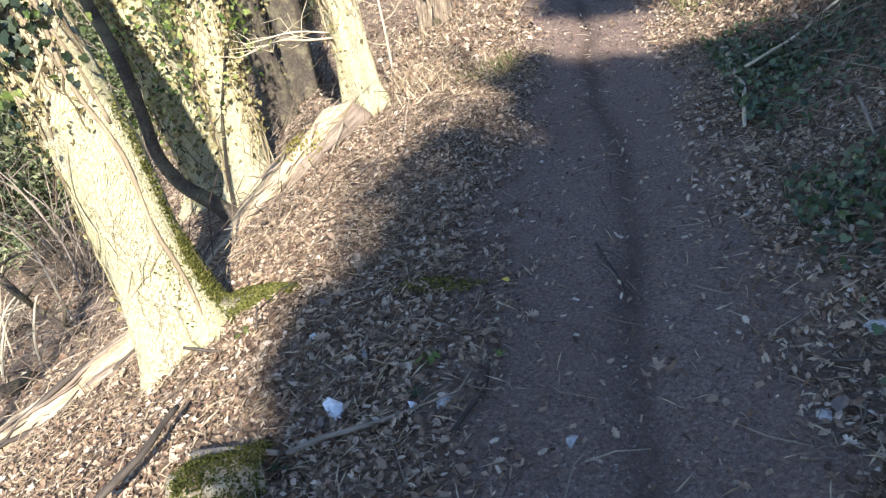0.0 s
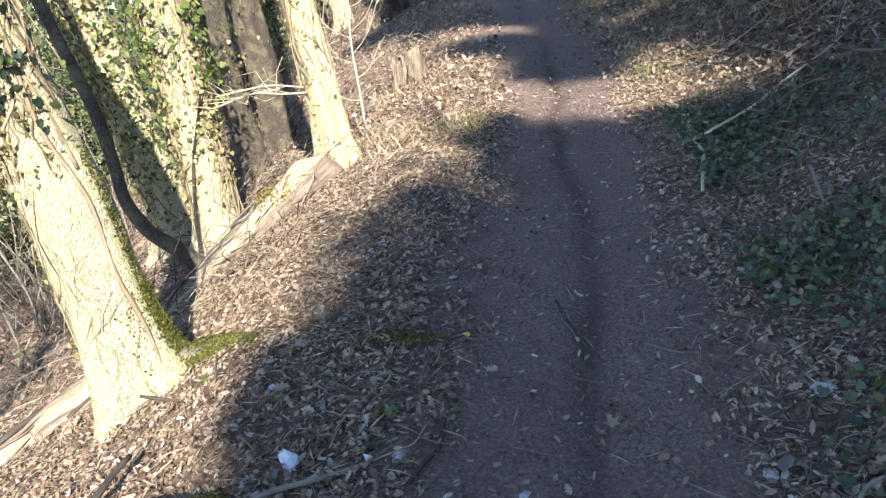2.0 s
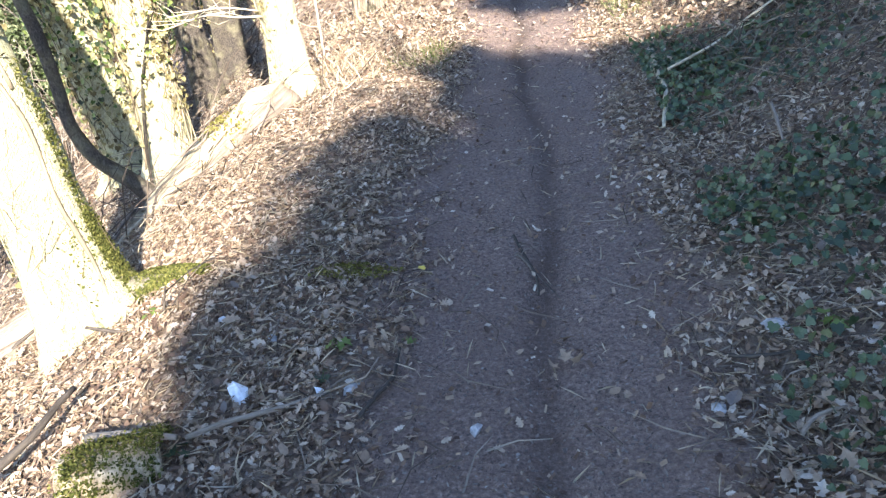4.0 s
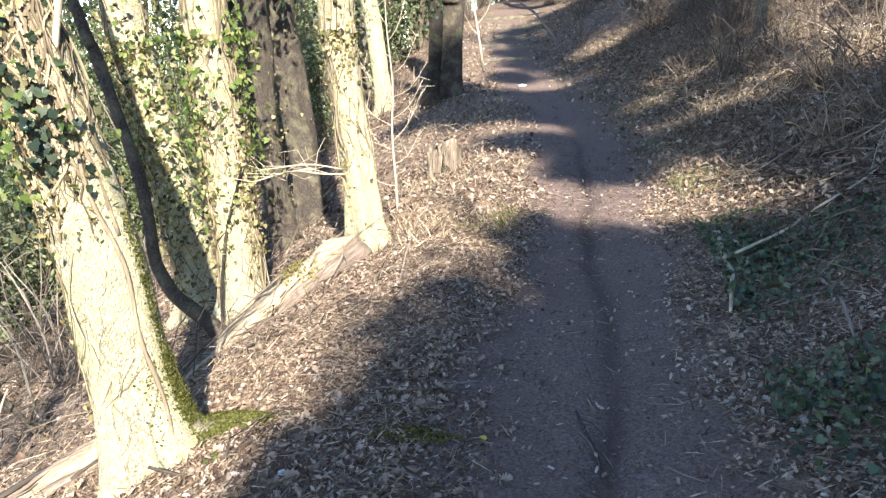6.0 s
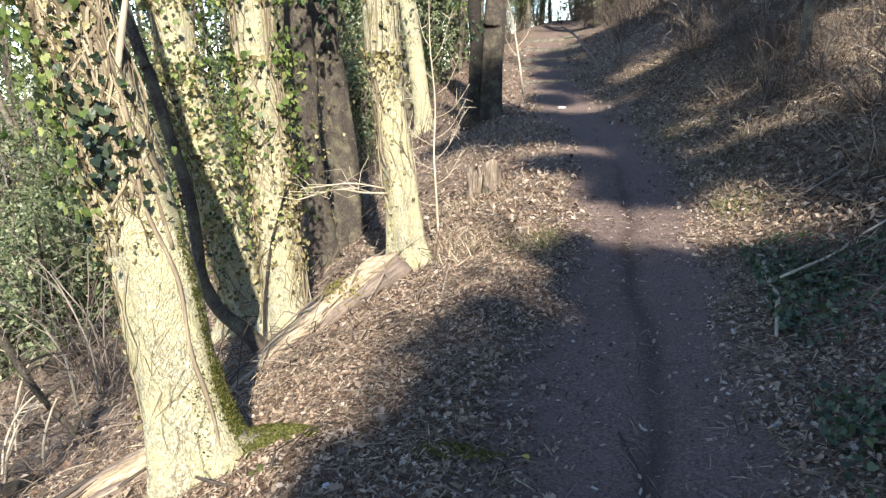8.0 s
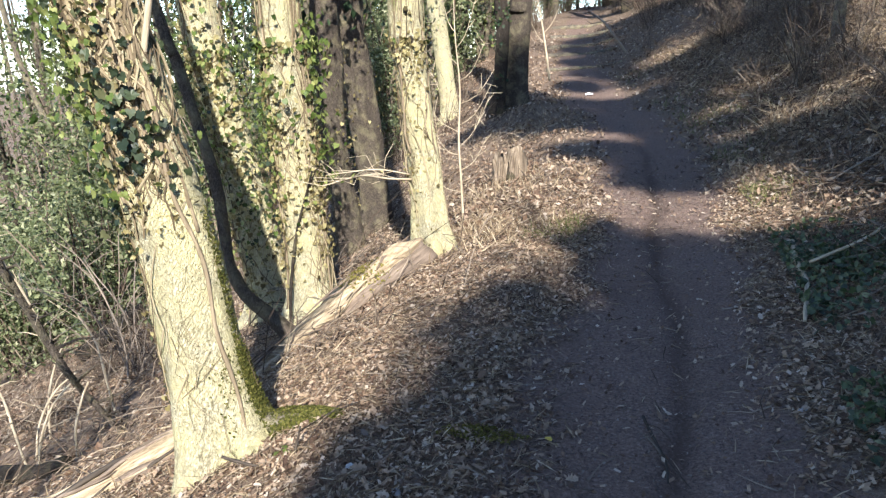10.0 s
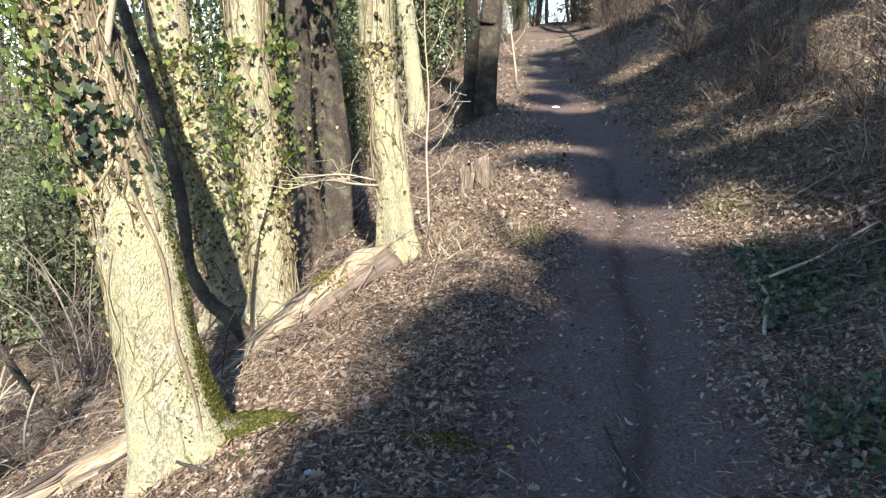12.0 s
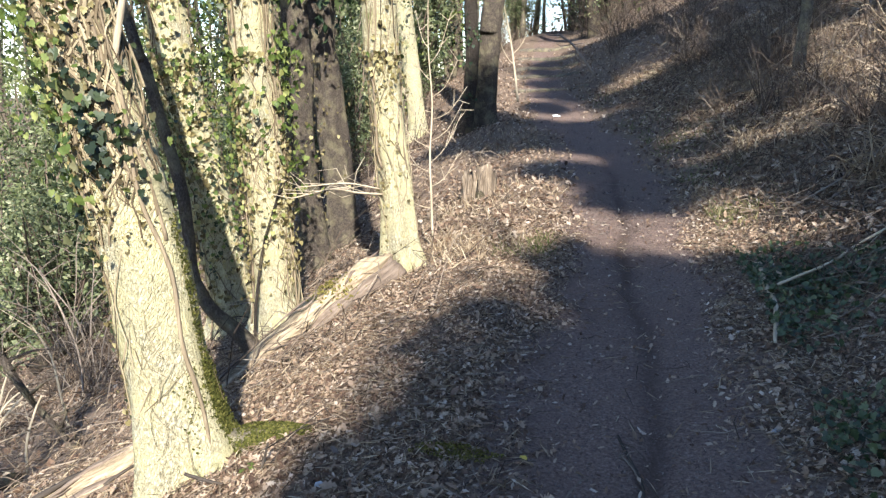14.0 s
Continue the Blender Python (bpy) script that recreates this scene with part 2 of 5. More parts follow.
def side_z(s):
    return bent(s, [-60, -20, -9, -6, -4, -2.8, -2.1, -1.6, -1.1, -0.7, -0.45, 0, 0.45, 0.7, 1.1, 1.6, 3, 8, 14, 30, 60],
                CSZ)


CSZ = [-26, -10.2, -3.7, -2.3, -1.38, -0.74, -0.38, -0.16, -0.04, 0.0, -0.01, -0.03, -0.01, 0.05, 0.2, 0.44, 1.15, 3.9, 6.6, 11, 13]


def rut_at(y):
    """The rut's distance from the middle of the trail."""
    return np.interp(y, [2.47, 3.02, 3.63, 4.29, 5.09, 5.85, 6.61, 8.14], [0.019, 0.042, 0.037, -0.03, -0.089, -0.11, -0.036, -0.062]) + 0.012 * np.sin(np.asarray(y, float) * 5)


def off_trail(s, y):
    wobble = 0.3 * (lattice(s * 3, y, 0.6, 3) - 0.5) + 0.16 * (lattice(s * 2, y, 0.17, 8) - 0.5)
    return np.clip((np.abs(s + 0.02) + wobble - np.interp(y, [7, 14, 22, 32], [0.36, 0.32, 0.2, 0.16])) / 0.3, 0, 1)


def height(x, y):
    x, y = np.asarray(x, float), np.asarray(y, float)
    s = x - trail_x(y)
    off = off_trail(s, y)
    z = trail_z(y) + side_z(s)
    near = 1 / (1 + np.maximum(0, np.hypot(x, y) - 14) / 8)
    z = z + (0.10 * (lattice(x, y, 1.7, 1) - 0.5) + 0.06 * (lattice(x, y, 0.55, 2) - 0.5) + 0.03 * (lattice(x, y, 0.16, 4) - 0.5)) * (0.12 + 0.88 * off) * near
    z = z + 0.010 * (lattice(x, y, 0.09, 5) - 0.5) * near
    z = z + 1.2 * (lattice(x, y, 9, 6) - 0.5) * np.clip((np.abs(s) - 6) / 12, 0, 1)
    groove = np.exp(-((s - rut_at(y)) / 0.055) ** 2) * np.clip((y + 2) / 2, 0, 1) * np.clip((11 - y) / 3, 0, 1)
    return z - 0.022 * groove


def mesh_of(name, verts, faces, mat, smooth=False):
    me = bpy.data.meshes.new(name)
    me.from_pydata(verts.tolist() if hasattr(verts, "tolist") else verts, [], faces.tolist() if hasattr(faces, "tolist") else faces)
    me.materials.append(mat)
    if smooth:
        me.polygons.foreach_set("use_smooth", np.ones(len(me.polygons), bool))
    me.update()
    return me


def part(name, verts, faces, mat, parent=None, label="", smooth=False, kind=""):
    ob = new(name, mesh_of(name, verts, faces, mat, smooth))
    if parent is not None:
        ob.parent = parent
    return tagged(ob, label, "", "", kind)


def thing(name, place, label, category, group="", kind=""):
    ob = new(name)
    ob.empty_display_size = 0.1
    ob.location = place
    return tagged(ob, label, category, group, kind)


def spline(points, step):
    """Points close together along a smooth curve through a few."""
    p = np.array(points, float)
    if len(p) == 2:
        p = np.array([p[0], (p[0] + p[1]) / 2, p[1]])
    q = np.vstack([2 * p[0] - p[1], p, 2 * p[-1] - p[-2]])
    out = []
    for i in range(1, len(q) - 2):
        n = max(2, int(np.linalg.norm(q[i + 1] - q[i]) / step))
        t = np.linspace(0, 1, n, endpoint=False)[:, None]
        a, b, c, d = q[i - 1], q[i], q[i + 1], q[i + 2]
        out.append(0.5 * (2 * b + (c - a) * t + (2 * a - 5 * b + 4 * c - d) * t * t + (3 * b - a - 3 * c + d) * t ** 3))
    return np.vstack(out + [p[-1:]])


def frames_along(path):
    tan = np.gradient(path, axis=0)
    tan /= np.linalg.norm(tan, axis=1)[:, None] + 1e-9
    ref = np.array([1.0, 0.12, 0.0]) if abs(tan[:, 0]).mean() < 0.75 else np.array([0.1, 0.2, 1.0])
    u = np.cross(tan, np.cross(ref, tan))
    u /= np.linalg.norm(u, axis=1)[:, None] + 1e-9
    return tan, u, np.cross(tan, u)


def tube(path, radii, sides=8, rough=0.0, ridges=0, seed=0, cap=True, grooves=0.0, foot=None):
    """A closed tube along a path; rough: how uneven its skin is, as a share of its radius."""
    path = np.asarray(path, float)
    n = len(path)
    radii = np.interp(np.linspace(0, 1, n), np.linspace(0, 1, len(radii)), radii)
    _, u, w = frames_along(path)
    a = np.linspace(0, 2 * np.pi, sides, endpoint=False)
    r = np.repeat(radii[:, None], sides, 1)
    if rough:
        along = np.concatenate([[0], np.cumsum(np.linalg.norm(np.diff(path, axis=0), axis=1))])[:, None]
        ca, sa = np.cos(a)[None], np.sin(a)[None]
        m = radii.max()
        lumps = lattice(ca * 1.4 + seed, along / (m * 5) + sa * 1.4, 0.7, seed) + 0.6 * lattice(ca * 3 - seed, along / (m * 2.2) + sa * 3, 0.7, seed + 3) - 0.8
        r = r * (1 + rough * lumps * 1.6)
        if ridges:
            r = r * (1 + 0.22 * rough * np.sin(ridges * a[None] + 2.5 * np.sin(along * 1.3 + seed)))
    if grooves:
        run = np.linspace(0, 1, n)[:, None] * 1.5
        cut = lattice(np.cos(a)[None] * 5 + run, np.sin(a)[None] * 5 + seed, 0.9, seed) * 0.6 + lattice(np.cos(a)[None] * 11 + run * 2, np.sin(a)[None] * 11, 0.9, seed + 2) * 0.4
        r = r * (1 + grooves * (cut - 0.55) * 2)
    if foot is not None:
        r = r * (1 + foot[:, None] * (0.75 + 0.45 * np.sin(3 * a + seed) + 0.3 * np.sin(5 * a + 2.1 * seed))[None])
    v = path[:, None] + r[:, :, None] * (np.cos(a)[None, :, None] * u[:, None] + np.sin(a)[None, :, None] * w[:, None])
    v = v.reshape(-1, 3)
    i, j = np.meshgrid(np.arange(n - 1), np.arange(sides), indexing="ij")
    k = (j + 1) % sides
    f = np.stack([i * sides + j, i * sides + k, (i + 1) * sides + k, (i + 1) * sides + j], -1).reshape(-1, 4).tolist()
    if cap:
        f += [list(range(sides))[::-1], list(range((n - 1) * sides, n * sides))]
    return v, f


class Heap:
    """Gathers many small pieces into one mesh."""

    def __init__(self):
        self.v, self.f, self.n = [], [], 0

    def add(self, v, f):
        v = np.asarray(v, float)
        self.v.append(v)
        k = self.n
        self.f += [[q + k for q in face] for face in f]
        self.n += len(v)
        return self

    def part(self, name, mat, parent=None, label="", smooth=False, kind=""):
        return part(name, np.vstack(self.v), self.f, mat, parent, label, smooth, kind)


OVAL = (np.array([(-0.5, 0, 0.0), (-0.15, 0.27, 0.10), (0.25, 0.22, 0.08), (0.5, 0, 0.06), (0.25, -0.22, 0.10), (-0.15, -0.27, 0.06), (0.05, 0, 0.0)]),
        [(0, 6, 1), (1, 6, 2), (2, 6, 3), (3, 6, 4), (4, 6, 5), (5, 6, 0)])
LOBED = (np.array([(-0.35, 0, 0.02), (-0.42, 0.3, 0.03), (-0.12, 0.27, 0.0), (0.02, 0.5, 0.07), (0.12, 0.2, 0.0), (0.6, 0, 0.06), (0.12, -0.2, 0.0), (0.02, -0.5, 0.07), (-0.12, -0.27, 0.0), (-0.42, -0.3, 0.03), (0, 0, -0.04)]),
         [(10, 0, 9, 8), (10, 8, 7, 6), (10, 6, 5, 4), (10, 4, 3, 2), (10, 2, 1, 0)])
OAK = (np.array([(-0.55, 0, 0.0), (-0.3, 0.12, 0.05), (-0.22, 0.27, 0.12), (-0.08, 0.14, 0.04), (0.06, 0.32, 0.16), (0.18, 0.15, 0.04), (0.32, 0.22, 0.10), (0.5, 0, 0.10), (0.32, -0.22, 0.12), (0.18, -0.15, 0.04), (0.06, -0.32, 0.14), (-0.08, -0.14, 0.04), (-0.22, -0.27, 0.10), (-0.3, -0.12, 0.05), (-0.1, 0, 0.0), (0.2, 0, 0.02)]),
       [(0, 14, 2, 1), (14, 4, 3, 2), (14, 15, 5, 4), (15, 7, 6, 5), (15, 9, 8, 7), (14, 10, 9, 15), (14, 12, 11, 10), (0, 13, 12, 14)])
IVYLEAF = (np.array([(-0.3, 0, 0.02), (-0.45, 0.2, 0.03), (-0.25, 0.42, 0.05), (0.0, 0.34, 0.0), (0.18, 0.36, 0.06), (0.24, 0.2, 0.01), (0.55, 0, 0.07), (0.24, -0.2, 0.01), (0.18, -0.36, 0.06), (0.0, -0.34, 0.0), (-0.25, -0.42, 0.05), (-0.45, -0.2, 0.03), (0, 0, -0.05)]),
           [(12, 0, 11, 10), (12, 10, 9, 8), (12, 8, 7, 6), (12, 6, 5, 4), (12, 4, 3, 2), (12, 2, 1, 0)])
SCRAP = (np.array([(-0.5, -0.2, 0), (0.4, -0.25, 0.05), (0.5, 0.2, 0), (-0.35, 0.25, 0.07)]), [(0, 1, 2), (0, 2, 3)])
CHEAP = (np.array([(-0.5, 0, 0), (0.0, -0.3, 0.08), (0.55, 0, 0.0), (0.0, 0.3, 0.08)]), [(0, 1, 2), (0, 2, 3)])
FIBRE = (np.array([(-0.5, -0.02, 0), (0.1, -0.03, 0.03), (0.5, 0.0, 0.0), (0.1, 0.03, 0.03)]), [(0, 1, 2), (0, 2, 3)])
CURLED = (np.array([(-0.5, 0, 0.12), (-0.1, 0.26, 0.16), (0.5, 0.03, 0.1), (0.0, 0.0, 0.0), (-0.05, -0.25, 0.14)]), [(0, 3, 1), (1, 3, 2), (2, 3, 4), (4, 3, 0)])
BLADE = (np.array([(0, -0.035, 0), (0, 0.035, 0), (0.45, 0.028, 0.03), (0.45, -0.028, 0.03), (1.0, 0.0, -0.12)]), [(0, 1, 2, 3), (3, 2, 4)])


def leaves(pos, normal, size, shape, tilt=0.5, curl=1.0, spin=None):
    """Leaves of one shape at many places, each turned, tilted and curled in its own way."""
    pos, normal = np.asarray(pos, float), np.asarray(normal, float)
    n = len(pos)
    t, f = shape
    nrm = normal + tilt * rng.normal(size=(n, 3))
    nrm /= np.linalg.norm(nrm, axis=1)[:, None] + 1e-9
    aim = rng.normal(size=(n, 3)) if spin is None else spin + 0.35 * rng.normal(size=(n, 3))
    u = aim - (aim * nrm).sum(1)[:, None] * nrm
    u /= np.linalg.norm(u, axis=1)[:, None] + 1e-9
    w = np.cross(nrm, u)
    size = np.broadcast_to(np.asarray(size, float), (n,))
    bend = curl * rng.uniform(-0.6, 2.0, n)
    stretch = rng.uniform(0.7, 1.25, n)
    v = pos[:, None] + size[:, None, None] * (t[None, :, 0, None] * u[:, None] + (stretch[:, None] * t[None, :, 1])[:, :, None] * w[:, None] + (bend[:, None] * t[None, :, 2])[:, :, None] * nrm[:, None])
    k = len(t)
    faces = []
    base = np.arange(n) * k
    groups = {}
    for face in f:
        groups.setdefault(len(face), []).append(face)
    for faces_of in groups.values():
        arr = (base[:, None, None] + np.array(faces_of)[None]).reshape(-1, len(faces_of[0]))
        faces += arr.tolist()
    return v.reshape(-1, 3), faces


def ground_normal(x, y):
    e = 0.06
    n = np.stack([height(x - e, y) - height(x + e, y), height(x, y - e) - height(x, y + e), np.full(np.shape(x), 2 * e)], -1)
    return n / np.linalg.norm(n, axis=-1)[..., None]


def on_ground(x, y, up=0.0):
    return np.stack([x, y, height(x, y) + up], -1)


# ---- the ground ----
def build_ground():
    def line(a, b, fine, far):
        core = np.arange(a, b + 1e-6, fine)
        left, right, step, x0, x1 = [], [], fine, a, b
        while x1 < far:
            step *= 1.09
            x1 += step
            right.append(x1)
        step = fine
        while x0 > -far:
            step *= 1.09
            x0 -= step
            left.append(x0)
        return np.array(left[::-1] + core.tolist() + right)
    xs, ys = line(-3.2, 3.6, 0.045, 420), line(0.6, 10.5, 0.045, 420)
    X, Y = np.meshgrid(xs, ys, indexing="ij")
    Z = height(X, Y)
    S = X - trail_x(Y)
    v = np.stack([X, Y, Z], -1).reshape(-1, 3)
    nx, ny = X.shape
    i, j = np.meshgrid(np.arange(nx - 1), np.arange(ny - 1), indexing="ij")
    f = np.stack([i * ny + j, (i + 1) * ny + j, (i + 1) * ny + j + 1, i * ny + j + 1], -1).reshape(-1, 4)
    ob = new("ground", mesh_of("ground", v, f, SOIL, True))
    for name, values in (("trodden", 1 - off_trail(S, Y)), ("damp", 1.0 * np.exp(-((S - rut_at(Y)) / 0.055) ** 2) * (0.45 + 0.55 * lattice(X, Y, 0.4, 9)) * np.clip((Y - 0.2) / 1, 0, 1) * np.clip((12 - Y) / 4, 0, 1))):
        ob.data.attributes.new(name, "FLOAT", "POINT").data.foreach_set("value", values.ravel())
    return tagged(ob, "sloping woodland soil with a trodden brown dirt trail", "ground", "", "structure")


build_ground()


# ---- trees ----
def skin_points(path, radii, n, low, high, facing=None, spread=3.2, out=0.02):
    """Places on a trunk's skin between two shares of its length; facing: the middle angle, spread: how far round."""
    k = len(path)
    rad = np.interp(np.linspace(0, 1, k), np.linspace(0, 1, len(radii)), radii)
    _, u, w = frames_along(path)
    i = np.clip(((low + (high - low) * rng.beta(1.5, 1.3, n)) * (k - 1)).astype(int), 0, k - 1)
    a = rng.uniform(-np.pi, np.pi, n) if facing is None else facing + rng.normal(size=n) * spread
    d = np.cos(a)[:, None] * u[i] + np.sin(a)[:, None] * w[i]
    tan = np.gradient(path, axis=0)[i] * rng.uniform(-0.5, 0.5, (n, 1))
    return path[i] + tan + d * (rad[i] + out * (0.3 + np.abs(rng.normal(size=n))))[:, None], d


def vine_on(path, radii, angle, low, high, thick, parent, drift=0.42, lift=1.0):
    k = len(path)
    rad = np.interp(np.linspace(0, 1, k), np.linspace(0, 1, len(radii)), radii)
    _, u, w = frames_along(path)
    idx = np.arange(int(low * (k - 1)), int(high * (k - 1)) + 1)
    t = np.linspace(0, 1, len(idx))
    ph = rng.uniform(0, 6, 3)
    a = angle + drift * (0.6 * np.sin(5 * t + ph[0]) + 0.3 * np.sin(15 * t + ph[1]) + 0.14 * np.sin(37 * t + ph[2]))
    r = rad[idx] * 1.0 + thick * lift * (0.4 + 0.5 * np.sin(23 * t + ph[1]) ** 2)
    p = path[idx] + (np.cos(a) * r)[:, None] * u[idx] + (np.sin(a) * r)[:, None] * w[idx]
    v, f = tube(p, [thick * 0.8, thick * 0.65, thick * 0.4], 7, 0.3, 0, int(angle * 10) % 17)
    return part("vine", v, f, VINE, parent, "", True)


def stem_net(path, rad, count, low, high, facing, spread, thick, parent, seed):
    """Many thin dead and living ivy stems that cling to a trunk, joined."""
    r = np.random.default_rng(seed)
    k = len(path)
    _, u, w = frames_along(path)
    z = path[:, 2]
    heap = Heap()
    for _ in range(count):
        z0 = r.uniform(low, high - 0.3)
        z1 = min(high, z0 + r.uniform(0.4, 1.4))
        idx = np.where((z >= z0) & (z <= z1))[0][::2]
        if len(idx) < 4:
            continue
        t = np.linspace(0, 1, len(idx))
        a = facing + r.normal() * spread + r.normal() * 1.3 * t + 0.34 * np.sin(r.uniform(4, 12) * t + r.uniform(0, 6)) + 0.12 * np.sin(r.uniform(15, 30) * t + r.uniform(0, 6)) + 0.03 * r.normal(size=len(idx))
        q = rad[idx] * r.uniform(0.99, 1.05) + thick * r.uniform(0.3, 2.5)
        p = path[idx] + (np.cos(a) * q)[:, None] * u[idx] + (np.sin(a) * q)[:, None] * w[idx]
        g = thick * r.uniform(0.5, 1.5)
        heap.add(*tube(p, [g, g * 0.8, g * 0.4], 4, cap=False))
    heap.part("ivy_stem_net", STEMS, parent, "mesh of thin dry ivy stems", False, "stuff")


def limbs_on(path, radii, count, low, high, length, parent, mat, seed, twigs=60, droop=0.0):
    """Main limbs as parts, the fine bare twigs on them joined."""
    r = np.random.default_rng(seed)
    k = len(path)
    rad = np.interp(np.linspace(0, 1, k), np.linspace(0, 1, len(radii)), radii)
    heap = Heap()
    for c in range(count):
        i = int(r.uniform(low, high) * (k - 1))
        a = r.uniform(0, 2 * np.pi)
        d = np.array([np.cos(a), np.sin(a), r.uniform(0.4, 1.1)])
        d /= np.linalg.norm(d)
        L = length * r.uniform(0.5, 1.1)
        pts = [path[i]]
        for _ in range(4):
            d = d + r.normal(size=3) * 0.22 + np.array([0, 0, 0.12 - droop])
            d /= np.linalg.norm(d)
            pts.append(pts[-1] + d * L / 4)
        sp = spline(pts, 0.45)
        r0 = rad[i] * 0.42
        part("limb", *tube(sp, [r0, r0 * 0.55, 0.006], 7, 0.12, 0, c), mat, parent, "", True)
        for _ in range(twigs // count):
            j = r.integers(len(sp) // 3, len(sp))
            e = d + r.normal(size=3) * 0.7
            e /= np.linalg.norm(e)
            l2 = L * r.uniform(0.15, 0.4)
            q = sp[j]
            mid = q + e * l2 * 0.5 + r.normal(size=3) * 0.05 * l2
            end = q + e * l2 + np.array([0, 0, 0.1 * l2])
            heap.add(*tube(np.array([q, mid, end]), [0.012, 0.007, 0.003], 3, cap=False))
    if heap.n:
        heap.part("brushwood", mat, parent, "", False, "stuff")


def forest_tree(points, radii, mat, label, seed, sides=26, step=0.07, ivy=None, vines=(), top=6.0, limbs=5, rough=0.10, group="", category="tree", lean=None):
    """One tree: trunk with flared foot, a top above what is seen, limbs, vines and ivy leaves."""
    pts = [np.array(p) for p in points]
    base = pts[0].copy()
    base[2] = float(height(base[0], base[1]))
    up = pts[-1] - pts[-2]
    up = up / np.linalg.norm(up)
    high = [pts[-1] + up * top * 0.5 + np.array([0.1, 0.1, 0]), pts[-1] + up * top * 0.85 + np.array([-0.2, 0.2, top * 0.15])]
    foot = base - np.array([0, 0, 0.25]) + (pts[0] - pts[1]) * 0.05
    tree = thing("tree", base, label, category, group)
    full = [p - base for p in [foot] + ([base] if np.linalg.norm(pts[0] - base) > 0.25 else []) + pts + high]
    path = spline(full, step)
    zz = path[:, 2]
    rad = np.interp(zz, np.linspace(0, zz.max(), len(radii)), radii)
    flare = 0.62 * np.exp(-np.clip(zz + 0.05, 0, None) / 0.2)
    part("trunk", *tube(path, rad, sides, rough, 5, seed, True, 0.05, flare), mat, tree, "", True)
    rad = rad * (1 + 0.75 * flare)
    limbs_on(path, rad, limbs, 0.62, 0.97, top * 0.45, tree, mat, seed, 70)
    share = lambda z: float(np.interp(z, zz, np.linspace(0, 1, len(zz))))
    for angle, low, hi, thick in vines:
        low, hi = share(low), share(hi)
        vine_on(path, rad, angle, low, hi, thick, tree)
    for n, low, hi, size, leaf_mat, facing, spread, out in ivy or ():
        low, hi = share(low), share(hi)
        p, d = skin_points(path, rad, n, low, hi, facing, spread, out)
        v, f = leaves(p, d + np.array([0, 0, -0.2]), rng.uniform(0.6, 1.25, n) * size, IVYLEAF if n < 1000 else CHEAP, 0.6, 1.0, np.tile([0.0, 0.0, -1.0], (n, 1)))
        part("ivy", v, f, leaf_mat, tree, "", False, "stuff")
    return tree, path, rad


# facing angles: about -1.57 looks towards the viewer, 3.1 to the downhill side
big, big_path, big_rad = forest_tree(
    [(-1.32, 3.00, -0.36), (-1.39, 3.00, -0.07), (-1.44, 3.00, 0.25), (-1.47, 3.00, 0.59), (-1.53, 3.00, 0.90), (-1.59, 3.00, 1.23), (-1.66, 3.00, 1.53), (-1.72, 3.00, 1.78), (-1.88, 3.00, 2.4), (-2.2, 3.05, 3.2), (-2.65, 3.1, 4.1)], [0.175, 0.158, 0.14, 0.125, 0.115, 0.1, 0.085, 0.07, 0.05], BARK_PALE,
    "leaning tree with pale lichened bark, ivy vines and a mossy foot", 3, 44, 0.035,
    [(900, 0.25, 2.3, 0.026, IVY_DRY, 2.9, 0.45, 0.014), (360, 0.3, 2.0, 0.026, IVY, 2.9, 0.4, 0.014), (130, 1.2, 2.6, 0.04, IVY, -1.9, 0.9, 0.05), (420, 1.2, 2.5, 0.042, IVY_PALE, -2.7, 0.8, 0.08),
     (700, 0.95, 2.6, 0.026, IVY_DRY, -2.2, 0.8, 0.02), (70, 1.25, 1.75, 0.05, IVY, -1.4, 0.4, 0.06), (120, 0.9, 1.5, 0.04, IVY, 3.0, 0.4, 0.05), (450, 2.5, 7.0, 0.06, IVY, None, 1, 0.1)],
    [(-0.6, 0.0, 3.5, 0.013), (-0.95, 1.0, 4, 0.010), (2.7, 0.05, 3.5, 0.008), (-2.5, 1.2, 3.5, 0.010), (-1.3, 1.25, 4, 0.011), (-1.8, 1.3, 4, 0.009), (3.0, 0.4, 3, 0.007)], top=4.5, limbs=5, rough=0.09)

stem_net(big_path, big_rad, 80, 0.1, 2.6, 2.9, 0.4, 0.003, big, 1)
stem_net(big_path, big_rad, 230, 1.0, 2.9, -1.7, 0.75, 0.0042, big, 2)
stem_net(big_path, big_rad, 60, 1.25, 2.9, -1.4, 0.6, 0.007, big, 8)
stem_net(big_path, big_rad, 14, 0.0, 0.9, -1.4, 0.9, 0.0016, big, 3)

crooked, _, _ = forest_tree(
    [(-1.80, 5.15, -0.65), (-1.93, 5.15, -0.48), (-2.14, 5.15, -0.28), (-2.24, 5.15, -0.04), (-2.25, 5.15, 0.24), (-2.28, 5.15, 0.60), (-2.37, 5.15, 1.01), (-2.46, 5.15, 1.40), (-2.55, 5.15, 1.72)], [0.046, 0.04, 0.037, 0.034, 0.03, 0.024], BARK_BROWN,
    "thin dark crooked tree bending up from the slope", 5, 16, 0.06, None, (), 5.0, 4)

